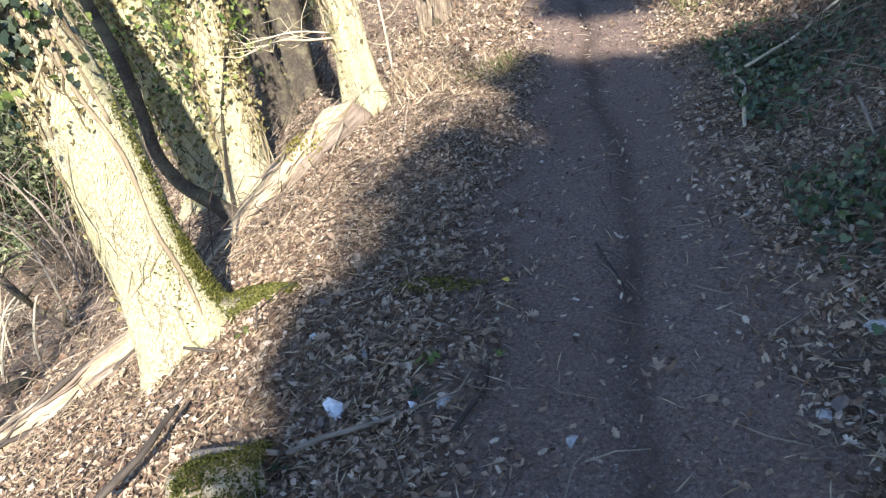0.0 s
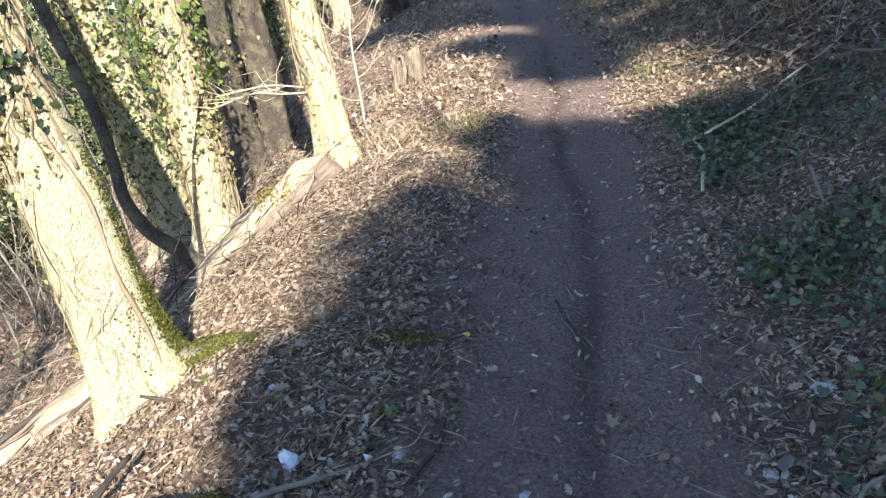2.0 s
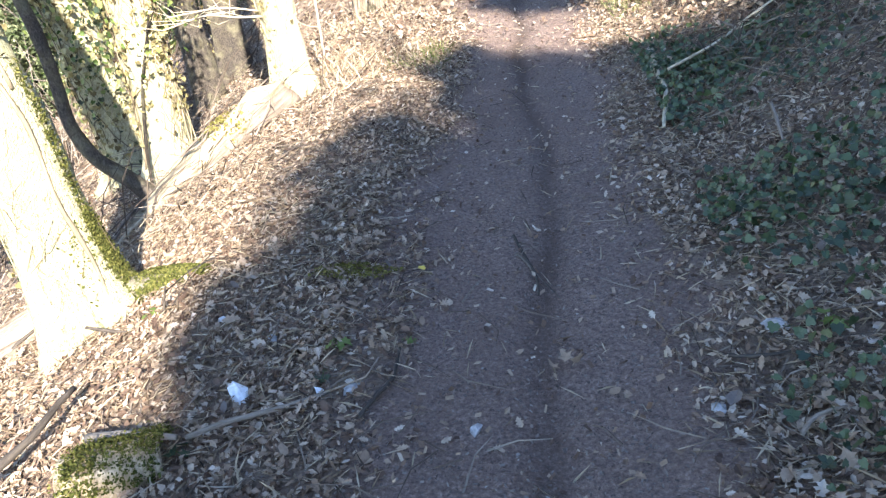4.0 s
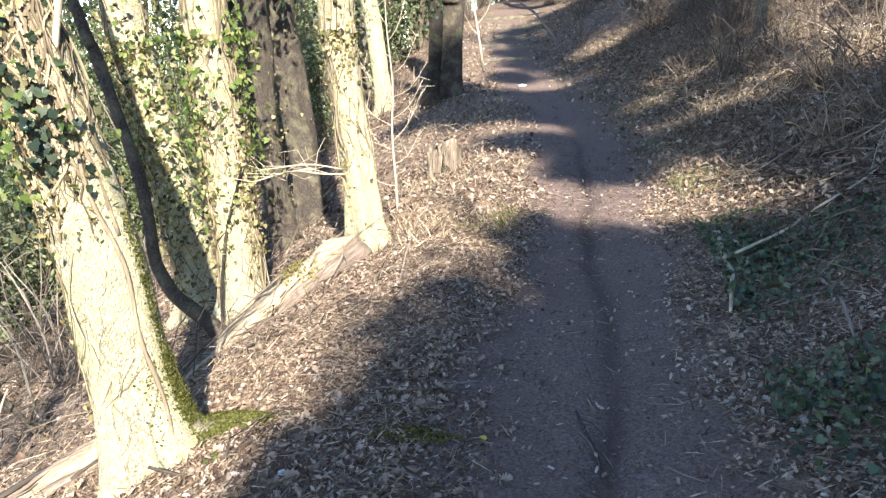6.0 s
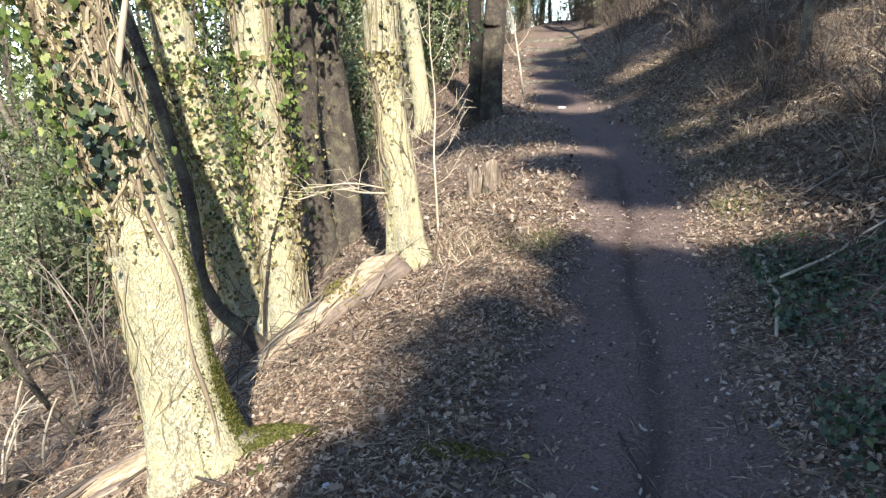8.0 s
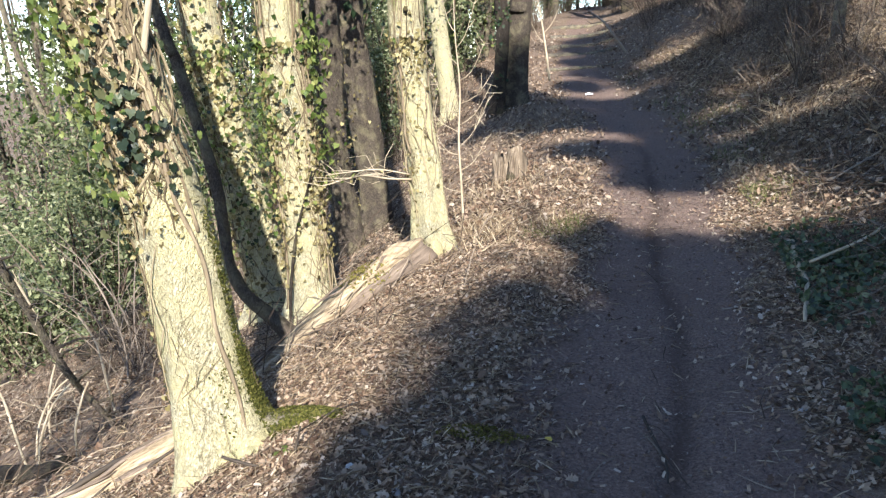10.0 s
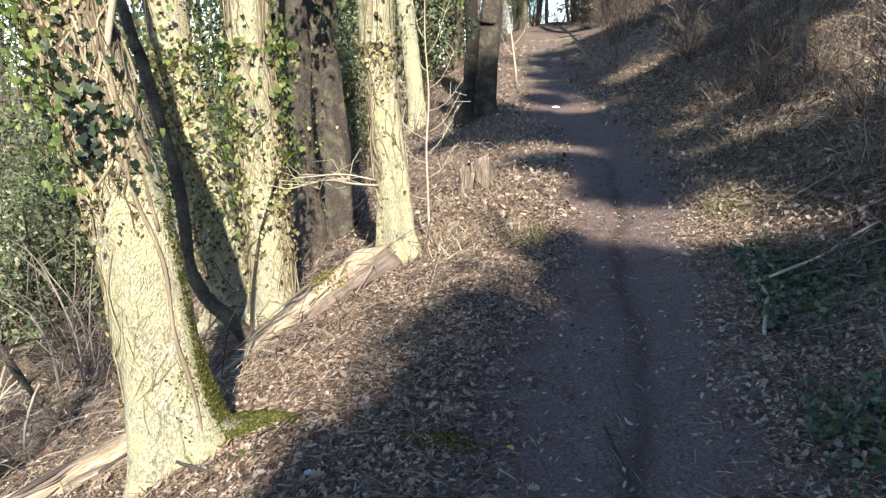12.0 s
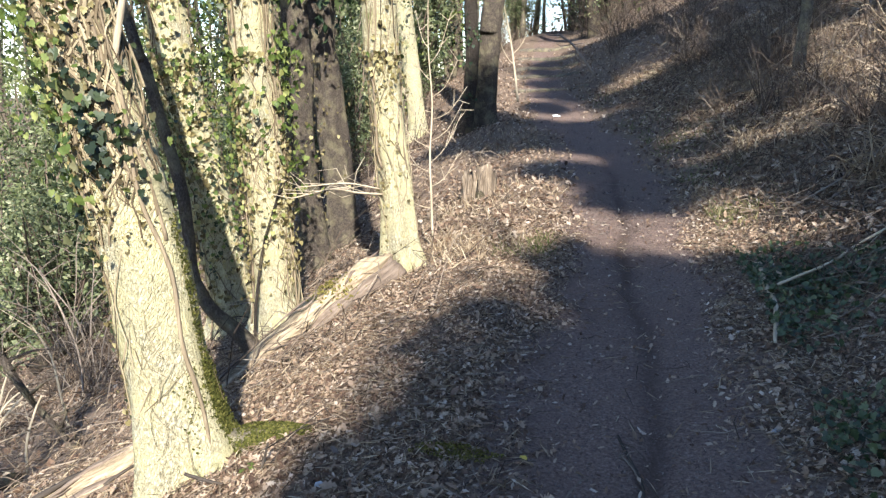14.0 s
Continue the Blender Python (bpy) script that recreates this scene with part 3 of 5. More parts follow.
ivied, ivied_path, ivied_rad = forest_tree(
    [(-2.67, 7.00, -1.01), (-2.77, 7.00, -0.25), (-2.91, 7.00, 0.55), (-3.03, 7.00, 1.27), (-3.12, 7.00, 1.90)], [0.2, 0.18, 0.17, 0.16, 0.15, 0.1], BARK_PALE,
    "ivy-clad tree with pale bark leaning over the slope", 11, 30, 0.06,
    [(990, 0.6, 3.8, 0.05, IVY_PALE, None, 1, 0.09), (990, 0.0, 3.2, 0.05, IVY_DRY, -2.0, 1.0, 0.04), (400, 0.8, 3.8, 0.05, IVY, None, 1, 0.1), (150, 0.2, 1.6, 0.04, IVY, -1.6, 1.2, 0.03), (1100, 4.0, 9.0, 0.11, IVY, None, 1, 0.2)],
    [(-2.2, 0.0, 5, 0.010), (2.9, 0.4, 6, 0.009)], 8.0)

tall, tall_path, tall_rad = forest_tree(
    [(-1.83, 5.75, -0.70), (-1.84, 5.75, -0.20), (-1.86, 5.75, 0.34), (-1.88, 5.75, 0.98), (-1.90, 5.75, 1.47), (-1.92, 5.75, 1.83)], [0.168, 0.155, 0.15, 0.145, 0.14, 0.12, 0.1], BARK_PALE,
    "tall tree with pale yellow-green bark, vines and scattered ivy", 17, 36, 0.05,
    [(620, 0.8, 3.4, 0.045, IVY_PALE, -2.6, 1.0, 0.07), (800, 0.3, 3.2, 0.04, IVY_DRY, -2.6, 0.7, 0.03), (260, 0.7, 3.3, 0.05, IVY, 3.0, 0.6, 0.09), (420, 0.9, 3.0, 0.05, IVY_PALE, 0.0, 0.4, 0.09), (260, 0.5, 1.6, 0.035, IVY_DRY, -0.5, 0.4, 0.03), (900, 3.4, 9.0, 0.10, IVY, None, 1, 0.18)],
    [(-0.5, 0.0, 3.5, 0.010), (-2.5, 0.1, 5, 0.010), (2.8, 0.3, 5, 0.009), (-0.75, 0.0, 1.6, 0.007)], 8.0)

stem_net(ivied_path, ivied_rad, 90, 0.0, 3.4, -1.6, 1.2, 0.004, ivied, 4)
stem_net(tall_path, tall_rad, 90, 0.0, 3.0, -0.6, 0.5, 0.004, tall, 5)
stem_net(tall_path, tall_rad, 50, 0.2, 3.0, -2.6, 0.6, 0.0045, tall, 6)

slender, slender_path, slender_rad = forest_tree(
    [(-0.85, 6.00, -0.24), (-0.89, 6.00, 0.13), (-0.93, 6.00, 0.58), (-0.97, 6.00, 1.06), (-1.00, 6.00, 1.47), (-1.01, 6.00, 1.84)], [0.135, 0.125, 0.12, 0.115, 0.11, 0.09], BARK_PALE,
    "slender tree with pale flaking bark and a knot hole", 23, 32, 0.05,
    [(340, 0.1, 3.0, 0.03, IVY_DRY, -2.2, 0.9, 0.018), (160, 1.2, 2.6, 0.035, IVY_DRY, -1.2, 0.9, 0.03), (70, 1.4, 1.9, 0.04, IVY_DRY, -1.4, 0.4, 0.02), (12, 1.5, 2.4, 0.06, IVY_PALE, -1.4, 0.6, 0.03), (400, 4.0, 8.0, 0.10, IVY, None, 1, 0.15)],
    [(2.9, 0.95, 1.75, 0.02), (-2.1, 0.9, 2.4, 0.012), (-0.4, 0.0, 2.0, 0.009), (-1.2, 1.0, 1.9, 0.008)], 7.5, rough=0.15)

stem_net(slender_path, slender_rad, 45, 0.0, 2.6, -1.9, 1.0, 0.003, slender, 7)


def knot(tree, points, size, label):
    """A knot with a raised rim on a trunk; a dark plug stands for the shaded hole."""
    p = Vector(points[0]) - tree.location
    v, f = tube(np.array([(0, 0.05, 0), (0, -0.01, 0), (0, -0.03, 0)]), [size, size * 1.15, size * 0.8], 14, 0.25, 0, 3)
    v[:, 2] *= 1.5
    rim = part("knot_rim", v + np.array(p), f, BARK_PALE, tree, "", True)
    # No real opening: the hole's shade is put into this plug's dark colour.
    v, f = tube(np.array([(0, 0.0, 0), (0, -0.036, 0)]), [size * 0.75, size * 0.7], 14, 0.25, 0, 5)
    v[:, 2] *= 1.5
    part("knot_hole", v + np.array(p), f, BARK_DARK, rim, label, True)


knot(slender, [(-0.96, 5.89, 1.47)], 0.03, "dark hollow knot")
knot(slender, [(-0.99, 5.89, 1.68)], 0.025, "dark hollow knot")

# No shade falls on these two trunks; the darker bark colour stands in for it.
for pts, radii, seed, label in (
        ([(-2.25, 8.60, -0.95), (-2.29, 8.60, -0.35), (-2.36, 8.60, 0.49), (-2.38, 8.60, 1.29), (-2.38, 8.60, 2.00)], [0.15, 0.145, 0.14, 0.13, 0.12, 0.09], 31, "tree on the slope with shade put into its dark bark"),
        ([(-2.16, 9.70, -0.92), (-2.19, 9.70, -0.21), (-2.25, 9.70, 0.44), (-2.35, 9.70, 1.27), (-2.41, 9.70, 2.07)], [0.19, 0.19, 0.18, 0.17, 0.16, 0.1], 37, "bulging tree trunk wrapped in old ivy, shade put into its dark bark")):
    forest_tree(pts, radii, BARK_BROWN, label, seed, 24, 0.09, [(1900, 2.6, 9.0, 0.12, EVERGREEN, None, 1, 0.25), (90, 0.3, 2.5, 0.045, IVY_DRY, None, 1, 0.04)], (), 8.0, rough=0.3)

forest_tree([(-2.03, 16.50, -0.13), (-2.12, 16.50, 0.79), (-2.23, 16.50, 1.70), (-2.32, 16.50, 2.48)], [0.18, 0.17, 0.16, 0.15, 0.1], BARK_PALE, "pale sunlit tree beside the upper trail", 41, 20, 0.12,
            [(500, 3.0, 8.0, 0.14, IVY, None, 1, 0.25)], (), 8.0)
forest_tree([(-0.56, 14.60, 0.26), (-0.53, 14.60, 1.08), (-0.48, 14.60, 1.78), (-0.43, 14.60, 2.36)], [0.21, 0.195, 0.18, 0.16, 0.12], BARK_BROWN, "grey-barked tree at the edge of the trail", 43, 22, 0.1,
            [(60, 0.3, 2.0, 0.09, IVY, 2.6, 0.6, 0.05)], (), 8.0)
forest_tree([(-0.89, 14.20, 0.03), (-0.82, 14.20, 0.79), (-0.78, 14.20, 1.58), (-0.81, 14.20, 2.34)], [0.12, 0.11, 0.10, 0.1, 0.08], BARK_DARK, "slim ivy-footed tree at the edge of the trail", 47, 18, 0.1,
            [(110, 0.1, 2.4, 0.06, EVERGREEN, None, 1, 0.03)], (), 7.0)
forest_tree([(3.79, 11.20, 1.12), (3.80, 11.20, 1.57), (3.82, 11.20, 2.00), (3.83, 11.20, 2.43)], [0.075, 0.07, 0.065, 0.06], BARK_GREY, "slim grey tree on the upper bank", 53, 16, 0.1, None, (), 6.0, 4)
# ---- woodland behind ----
def wood_tree(seed, ivy_leaves, tall, mat):
    r = np.random.default_rng(seed)
    pts = [(0, 0, 0.0), (r.uniform(-0.2, 0.2), r.uniform(-0.2, 0.2), tall * 0.3), (r.uniform(-0.6, 0.6), r.uniform(-0.4, 0.4), tall * 0.65), (r.uniform(-0.9, 0.9), 0, tall)]
    base = thing("tree", (0, 0, 0), "bare woodland tree clad in dark ivy on the wooded slope", "tree", "trees of the wood behind")
    path = spline([np.array(p) - np.array([0, 0, 0.3 if i == 0 else 0]) for i, p in enumerate(pts)], 0.25)
    rad = np.linspace(0.19, 0.04, len(path)) * r.uniform(0.7, 1.15)
    part("trunk", *tube(path, rad, 12, 0.12, 4, seed), mat, base, "", True)
    limbs_on(path, rad, 6, 0.35, 0.97, tall * 0.3, base, mat, seed, 60)
    n = ivy_leaves
    clumps = 14
    ci = r.integers(int(len(path) * 0.12), int(len(path) * 0.9), clumps)
    cc = path[ci] + r.normal(size=(clumps, 3)) * np.array([0.35, 0.35, 0.3])
    k = r.integers(0, clumps, n)
    d = r.normal(size=(n, 3))
    d /= np.linalg.norm(d, axis=1)[:, None]
    p = cc[k] + d * (np.array([0.55, 0.55, 0.75]) * r.uniform(0.3, 1.1, (n, 1)))
    v, f = leaves(p, d + np.array([0, 0, 0.3]), r.uniform(0.06, 0.13, n), CHEAP, 0.6)
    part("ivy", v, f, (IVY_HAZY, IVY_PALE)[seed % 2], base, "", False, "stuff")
    return base


VARIANTS = [wood_tree(101, 2600, 10, BARK_DARK), wood_tree(102, 3600, 12, BARK_GREY), wood_tree(103, 1300, 11, BARK_GREY), wood_tree(104, 2400, 9, BARK_DARK), wood_tree(105, 500, 12, BARK_GREY)]


def scatter_wood():
    r = np.random.default_rng(21)
    spots = []
    for a0, a1, r0, r1, n in ((-48, -29, 18, 24, 1), (-44, -8, 18, 28, 7), (-44, -1, 22, 45, 15), (5, 40, 25, 45, 22), (-2, 1.2, 34, 48, 5), (1.2, 9, 32, 48, 14), (-44, 40, 45, 80, 16)):
        tries = 0
        while n and tries < 900:
            tries += 1
            a, d = radians(r.uniform(a0, a1)), r.uniform(r0, r1)
            x, y = d * math.sin(a), d * math.cos(a)
            s = x - float(trail_x(y))
            if abs(s) < 1.6 or (s > 0 and y < 14) or any((x - p) ** 2 + (y - q) ** 2 < 1.2 for p, q in spots):
                continue
            spots.append((x, y))
            n -= 1
    # the wood goes on behind the viewer
    for k in range(12):
        spots.append((r.uniform(-30, 30), r.uniform(-40, -27)))
    used = set()
    for x, y in spots:
        i = int(r.integers(0, len(VARIANTS)))
        m = pose(x, y, float(height(x, y)) - 0.02, r.uniform(-4, 4), r.uniform(-4, 4), r.uniform(0, 360)) @ Matrix.Scale(r.uniform(0.8, 1.2), 4)
        if i not in used:
            used.add(i)
            VARIANTS[i].matrix_basis = m
        else:
            ob = copy_thing(VARIANTS[i], m)
            ob.scale = m.to_scale()


scatter_wood()


def far_woods():
    """The thicket that closes the view: bare poles with ivy and evergreen leaf between them."""
    r = np.random.default_rng(88)
    poles = Heap()
    clouds = {}
    for a0, a1, d0, d1, n in ((-52, -4, 24, 60, 120), (-16, -2, 26, 50, 45), (3, 48, 26, 60, 150), (3.5, 9, 46, 75, 40)):
        for _ in range(n):
            a, d = radians(r.uniform(a0, a1)), r.uniform(d0, d1)
            x, y = d * math.sin(a), d * math.cos(a)
            if abs(x - float(trail_x(y))) < 2 and y < 42:
                continue
            z = float(height(x, y))
            tall = r.uniform(15, 30) if a < -0.03 else r.uniform(9, 18)
            lean = r.normal(size=2) * 1.6
            p = np.array([(x, y, z - 0.2), (x + lean[0] * 0.4, y + lean[1] * 0.4, z + tall * 0.5), (x + lean[0], y + lean[1], z + tall)])
            poles.add(*tube(p, [r.uniform(0.05, 0.14), 0.06, 0.02], 6, cap=False))
            for _ in range(18):
                h = r.uniform(0.12, 1.0)
                q = p[0] + (p[2] - p[0]) * h
                e = r.normal(size=3) * np.array([1, 1, 0.5]) + np.array([0, 0, 0.6])
                e *= r.uniform(0.8, 2.2) / np.linalg.norm(e)
                poles.add(*tube(np.array([q, q + e * 0.5 + r.normal(size=3) * 0.1, q + e]), [0.025, 0.016, 0.006], 3, cap=False))
            k = int(r.uniform(60, 480) * (1 if r.uniform() < 0.75 else 2.5))
            c = p[0] + np.array([0, 0, 1]) * (tall * r.uniform(0.02, r.uniform(0.35, 1.0), (k, 1))) + r.normal(size=(k, 3)) * r.uniform(0.35, 0.9)
            clouds.setdefault(int(r.integers(0, 3)), []).append(c)
    tagged(poles.part("far_woods", BARK_BROWN), "bare poles and branches of the distant wood", "woods", "", "stuff")
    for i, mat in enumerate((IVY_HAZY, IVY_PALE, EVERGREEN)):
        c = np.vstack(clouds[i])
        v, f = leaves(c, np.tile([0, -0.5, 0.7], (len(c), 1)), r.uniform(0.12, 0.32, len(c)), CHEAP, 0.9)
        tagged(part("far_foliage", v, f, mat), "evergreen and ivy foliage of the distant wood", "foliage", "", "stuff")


far_woods()


def leafy_bush(seed, n, tall, wide, leaf):
    """An evergreen bush: stems, and leaves in loose clumps with gaps between."""
    r = np.random.default_rng(seed)
    base = thing("bush", (0, 0, 0), "grey-green evergreen bush on the lower wooded slope", "bush", "evergreen bushes")
    stems = Heap()
    tips = []
    for _ in range(15):
        a = r.uniform(0, 6.28)
        d = np.array([math.cos(a), math.sin(a), r.uniform(0.8, 3.0)])
        d /= np.linalg.norm(d)
        end = d * np.array([wide, wide, tall]) * r.uniform(0.5, 1.05)
        sp = spline([np.zeros(3), end * 0.5 + r.normal(size=3) * 0.2, end], 0.4)
        stems.add(*tube(sp, [0.03, 0.018, 0.006], 4, cap=False))
        for k in range(7):
            tips.append(sp[int(r.integers(len(sp) // 3, len(sp)))] + r.normal(size=3) * 0.3)
    stems.part("brushwood", TWIG, base, "", False, "stuff")
    tips = np.array(tips)
    d = r.normal(size=(n, 3))
    d /= np.linalg.norm(d, axis=1)[:, None]
    p = tips[r.integers(0, len(tips), n)] + d * (0.42 * r.uniform(0.1, 1.0, (n, 1)))
    p[:, 2] = np.abs(p[:, 2])
    part("crown", *leaves(p, d + np.array([0, -0.2, 0.4]), leaf * r.uniform(0.6, 1.3, n), CHEAP, 0.6), BUSH, base, "", False, "stuff")
    return base


BUSHES = [leafy_bush(501, 3400, 3.4, 1.7, 0.085), leafy_bush(502, 4600, 5.0, 1.9, 0.09), leafy_bush(503, 2400, 2.4, 1.6, 0.08)]


def scatter_bushes():
    r = np.random.default_rng(37)
    first = set()
    for a0, a1, d0, d1, n in ((-40, -27, 12, 17, 7), (-42, -24, 16, 24, 12), (-25, -9, 14, 24, 9), (-12, -5, 20, 30, 5), (-48, -25, 23, 32, 14), (-48, -20, 32, 48, 16), (-1.8, 1.0, 38, 44, 3)):
        for k in range(n):
            a, d = radians(a0 + (a1 - a0) * (k + r.uniform(0, 1)) / n), r.uniform(d0, d1)
            x, y = d * math.sin(a), d * math.cos(a)
            i = int(r.integers(0, 3))
            m = pose(x, y, float(height(x, y)) - 0.05, 0, 0, r.uniform(0, 360)) @ Matrix.Scale(r.uniform(0.8, 1.3), 4)
            if i not in first:
                first.add(i)
                BUSHES[i].matrix_basis = m
            else:
                copy_thing(BUSHES[i], m).scale = m.to_scale()


scatter_bushes()

# Slim trees added behind the viewer so their shadows stripe the left slope.
for k, (x, y) in enumerate(((0.0, -9.0), (-0.3, -11.0), (-2.5, -6.5), (-4.2, -5.0))):
    z = float(height(x, y))
    forest_tree([(x, y, z), (x + 0.1, y, z + 2.5), (x - 0.1, y + 0.1, z + 5.0)], [0.1, 0.09, 0.07, 0.05, 0.03], BARK_GREY, "unseen slim ivy-clad tree added to cast shade stripes on the slope", 71 + k, 12, 0.2,
                [(90, 5.0, 11.0, 0.16, EVERGREEN, None, 1, 0.3)], (), 7.0, 5)

AWAY = 9.0


def shade_tree(x, y, label, blobs, n, seed, size):
    """An unseen leafy tree added behind the viewer to throw the shade over the trail."""
    r = np.random.default_rng(seed)
    blobs = [((c[0] + 0.212 * c[2] + 0.24 * AWAY, c[1] - AWAY, c[2] + 0.66 * AWAY), q) for c, q in blobs]
    x, y = x + 0.212 * 5 + 0.24 * AWAY, y - AWAY
    z0 = float(height(x, y))
    base = thing("tree", (x, y, z0), label, "tree")
    top = max(c[2] for c, _ in blobs) - z0
    path = spline([(0, 0, -0.3), (0.1, 0, top * 0.4), (0.0, 0.1, top * 0.7), (0.1, 0, top)], 0.2)
    rad = np.linspace(0.2, 0.05, len(path))
    part("trunk", *tube(path, rad, 12, 0.12, 4, seed), BARK_GREY, base, "", True)
    limbs_on(path, rad, 8, 0.3, 0.9, min(1.2, top * 0.12), base, BARK_GREY, seed, 120)
    vol = np.array([abs(s[0] * s[1] * s[2]) for _, s in blobs])
    pick = r.choice(len(blobs), n, p=vol / vol.sum())
    d = r.normal(size=(n, 3))
    d /= np.linalg.norm(d, axis=1)[:, None]
    c, s = np.array([b[0] for b in blobs]), np.array([b[1] for b in blobs])
    p = c[pick] + d * s[pick] * (r.uniform(0, 1, (n, 1)) ** 0.45) * (1 + 0.05 * r.normal(size=(n, 1))) - np.array([x, y, z0])
    v, f = leaves(p, d, r.uniform(0.7, 1.3, n) * size, CHEAP, 0.8)
    part("crown", v, f, EVERGREEN, base, "", False, "stuff")
    return base


# Added out of view; its blobs are fitted to the near shadow's outline.
shade_tree(1.5, -5.0, "unseen dense evergreen tree added to shade the trail", [((1.54, -5, 4.5), (1.34, 0.7, 2.1)), ((1.75, -5, 6.5), (0.5, 0.6, 0.85)), ((0.88, -5, 4.6), (0.92, 0.6, 0.8)), ((0.42, -5, 4.6), (0.55, 0.5, 0.6)), ((0.5, -5, 3.6), (0.8, 0.5, 1.0)), ((3.6, -5, 7.25), (0.5, 0.5, 0.42)), ((3.75, -5, 7.95), (0.65, 0.4, 0.6)), ((3.35, -5, 7.5), (0.35, 0.4, 0.35)), ((2.9, -5, 4.4), (1.4, 1.0, 2.6)), ((4.2, -5.2, 4.8), (1.4, 1.0, 2.6)), ((1.4, -5, 2.6), (1.7, 1.0, 2.2))], 34000, 61, 0.24)


def clumps(seed, y, size):
    """Leaf clumps of an unseen high, broken crown, with a few gaps placed to let sun through."""
    r = np.random.default_rng(seed)
    gaps = ((2.86, 8.31, 0.35), (4.48, 10.4, 0.52), (5.0, 10.9, 0.48), (3.93, 11.64, 0.25), (3.6, 14.2, 0.3), (4.6, 16.0, 0.5), (5.6, 12.6, 0.4), (6.3, 14.0, 0.4))
    out = [((0.9, y, 12.5), (0.7, 0.5, 0.5)), ((1.7, y, 11.9), (0.7, 0.5, 0.4)), ((1.4, y, 12.7), (0.8, 0.5, 0.6)), ((1.5, y, 13.6), (0.8, 0.5, 0.6)), ((1.5, y, 14.3), (0.7, 0.5, 0.5)), ((2.1, y, 12.4), (0.6, 0.5, 0.5)), ((2.2, y, 13.4), (0.7, 0.5, 0.6)), ((2.55, y, 9.45), (0.5, 0.5, 0.4))]
    for x in np.arange(2.0, 9.5, 0.62):
        for z in np.arange(7.4, 22.0, 0.62):
            px, pz = x + r.normal() * 0.25, z + r.normal() * 0.25
            if (pz > 18 and px < 3.2) or px < 1.95 + 0.13 * (pz - 9.4) or (pz < 8.9 and px < 3.15) or any(math.hypot(px - a, pz - c) < w + 0.32 for a, c, w in gaps):
                continue
            out.append(((px, y + r.normal() * 0.3, pz), (size * r.uniform(0.7, 1.2), 0.5, size * r.uniform(0.6, 1.0))))
    return out


# Added out of view to dapple the bank and upper trail with shade.
shade_tree(5.5, -6.0, "unseen tall evergreen tree added to shade the bank", [((4.4, -6, 9.0), (1.1, 0.6, 0.6)), ((5.6, -6, 6.0), (1.5, 1.0, 2.8)), ((7.6, -6, 6.5), (1.5, 1.0, 3.2))] + clumps(3, -6, 0.62), 72000, 67, 0.25)
# ---- fallen logs and the stump ----
def weather(v, path, radii, seed):
    """Split wood: long ragged furrows, one side broken away, and torn ends."""
    n, sides = len(path), len(v) // len(path)
    v = v.reshape(n, sides, 3)
    off = v - path[:, None]
    a = np.linspace(0, 2 * np.pi, sides, endpoint=False)[None]
    run = np.linspace(0, n * 0.05, n)[:, None]
    furrow = lattice(np.cos(a) * 7 + 0.35 * run, np.sin(a) * 7 + 0.2 * run + seed, 0.8, seed) + 0.5 * lattice(np.cos(a) * 16 + run * 1.2, np.sin(a) * 16, 0.8, seed + 4) - 0.75
    flat = np.clip(np.cos(a - 0.6 - 0.5 * np.sin(run * 1.7)), 0, 1) ** 3
    chips = lattice(a * 2.5 + 0 * run, run * 3.5, 0.8, seed + 7) - 0.5
    scale = 1 + 0.5 * furrow - 0.42 * flat + 0.22 * chips
    ends = np.clip(np.minimum(run, run[-1] - run) / 0.25, 0, 1)
    torn = 0.45 + 0.55 * np.clip(ends + 0.9 * (lattice(a * 3 + 0 * run, 0 * run + seed, 0.5, seed) - 0.5), 0, 1)
    return (path[:, None] + off * (scale * torn)[:, :, None]).reshape(-1, 3)


def log(name, points, radii, mat, label, seed, rough=0.22, sides=26, moss_at=None, group="", under=None):
    p = np.array(points, float)
    base = thing(name, p[0], label, "log", group)
    turn = Vector(p[-1] - p[0]).to_track_quat("Z", "Y")
    base.rotation_euler = turn.to_euler()
    path = spline((p - p[0]) @ np.array(turn.to_matrix()), 0.05)
    v, f = tube(path, radii, sides, rough, 3, seed, True, 0.3)
    if under:
        v = weather(v, path, radii, seed)
    part("stem", v, f, mat, base, "", True)
    if under:
        v, f = tube(path + np.array([0.05, -0.05, -0.06]) @ np.array(turn.to_matrix()), [q * 0.85 for q in radii], sides, 0.35, 3, seed + 1, True, 0.3)
        part("bark", v, f, under, base, "dark rotten bark on the underside", True)
    for share, wide in moss_at or ():
        i = int(share * (len(path) - 1))
        n = 500
        d = rng.normal(size=(n, 3))
        d[:, 2] = np.abs(d[:, 2]) + 0.3
        d /= np.linalg.norm(d, axis=1)[:, None]
        d = d @ np.array(turn.to_matrix())
        r = np.interp(share, np.linspace(0, 1, len(radii)), radii)
        c = path[np.clip(i + rng.normal(size=n) * wide / 0.05, 0, len(path) - 1).astype(int)]
        v, f = leaves(c + d * (r * 1.12), d, rng.uniform(0.012, 0.03, n), OVAL, 0.6)
        part("moss", v, f, MOSS, base, "green moss cushion", False, "stuff")
    return base, path


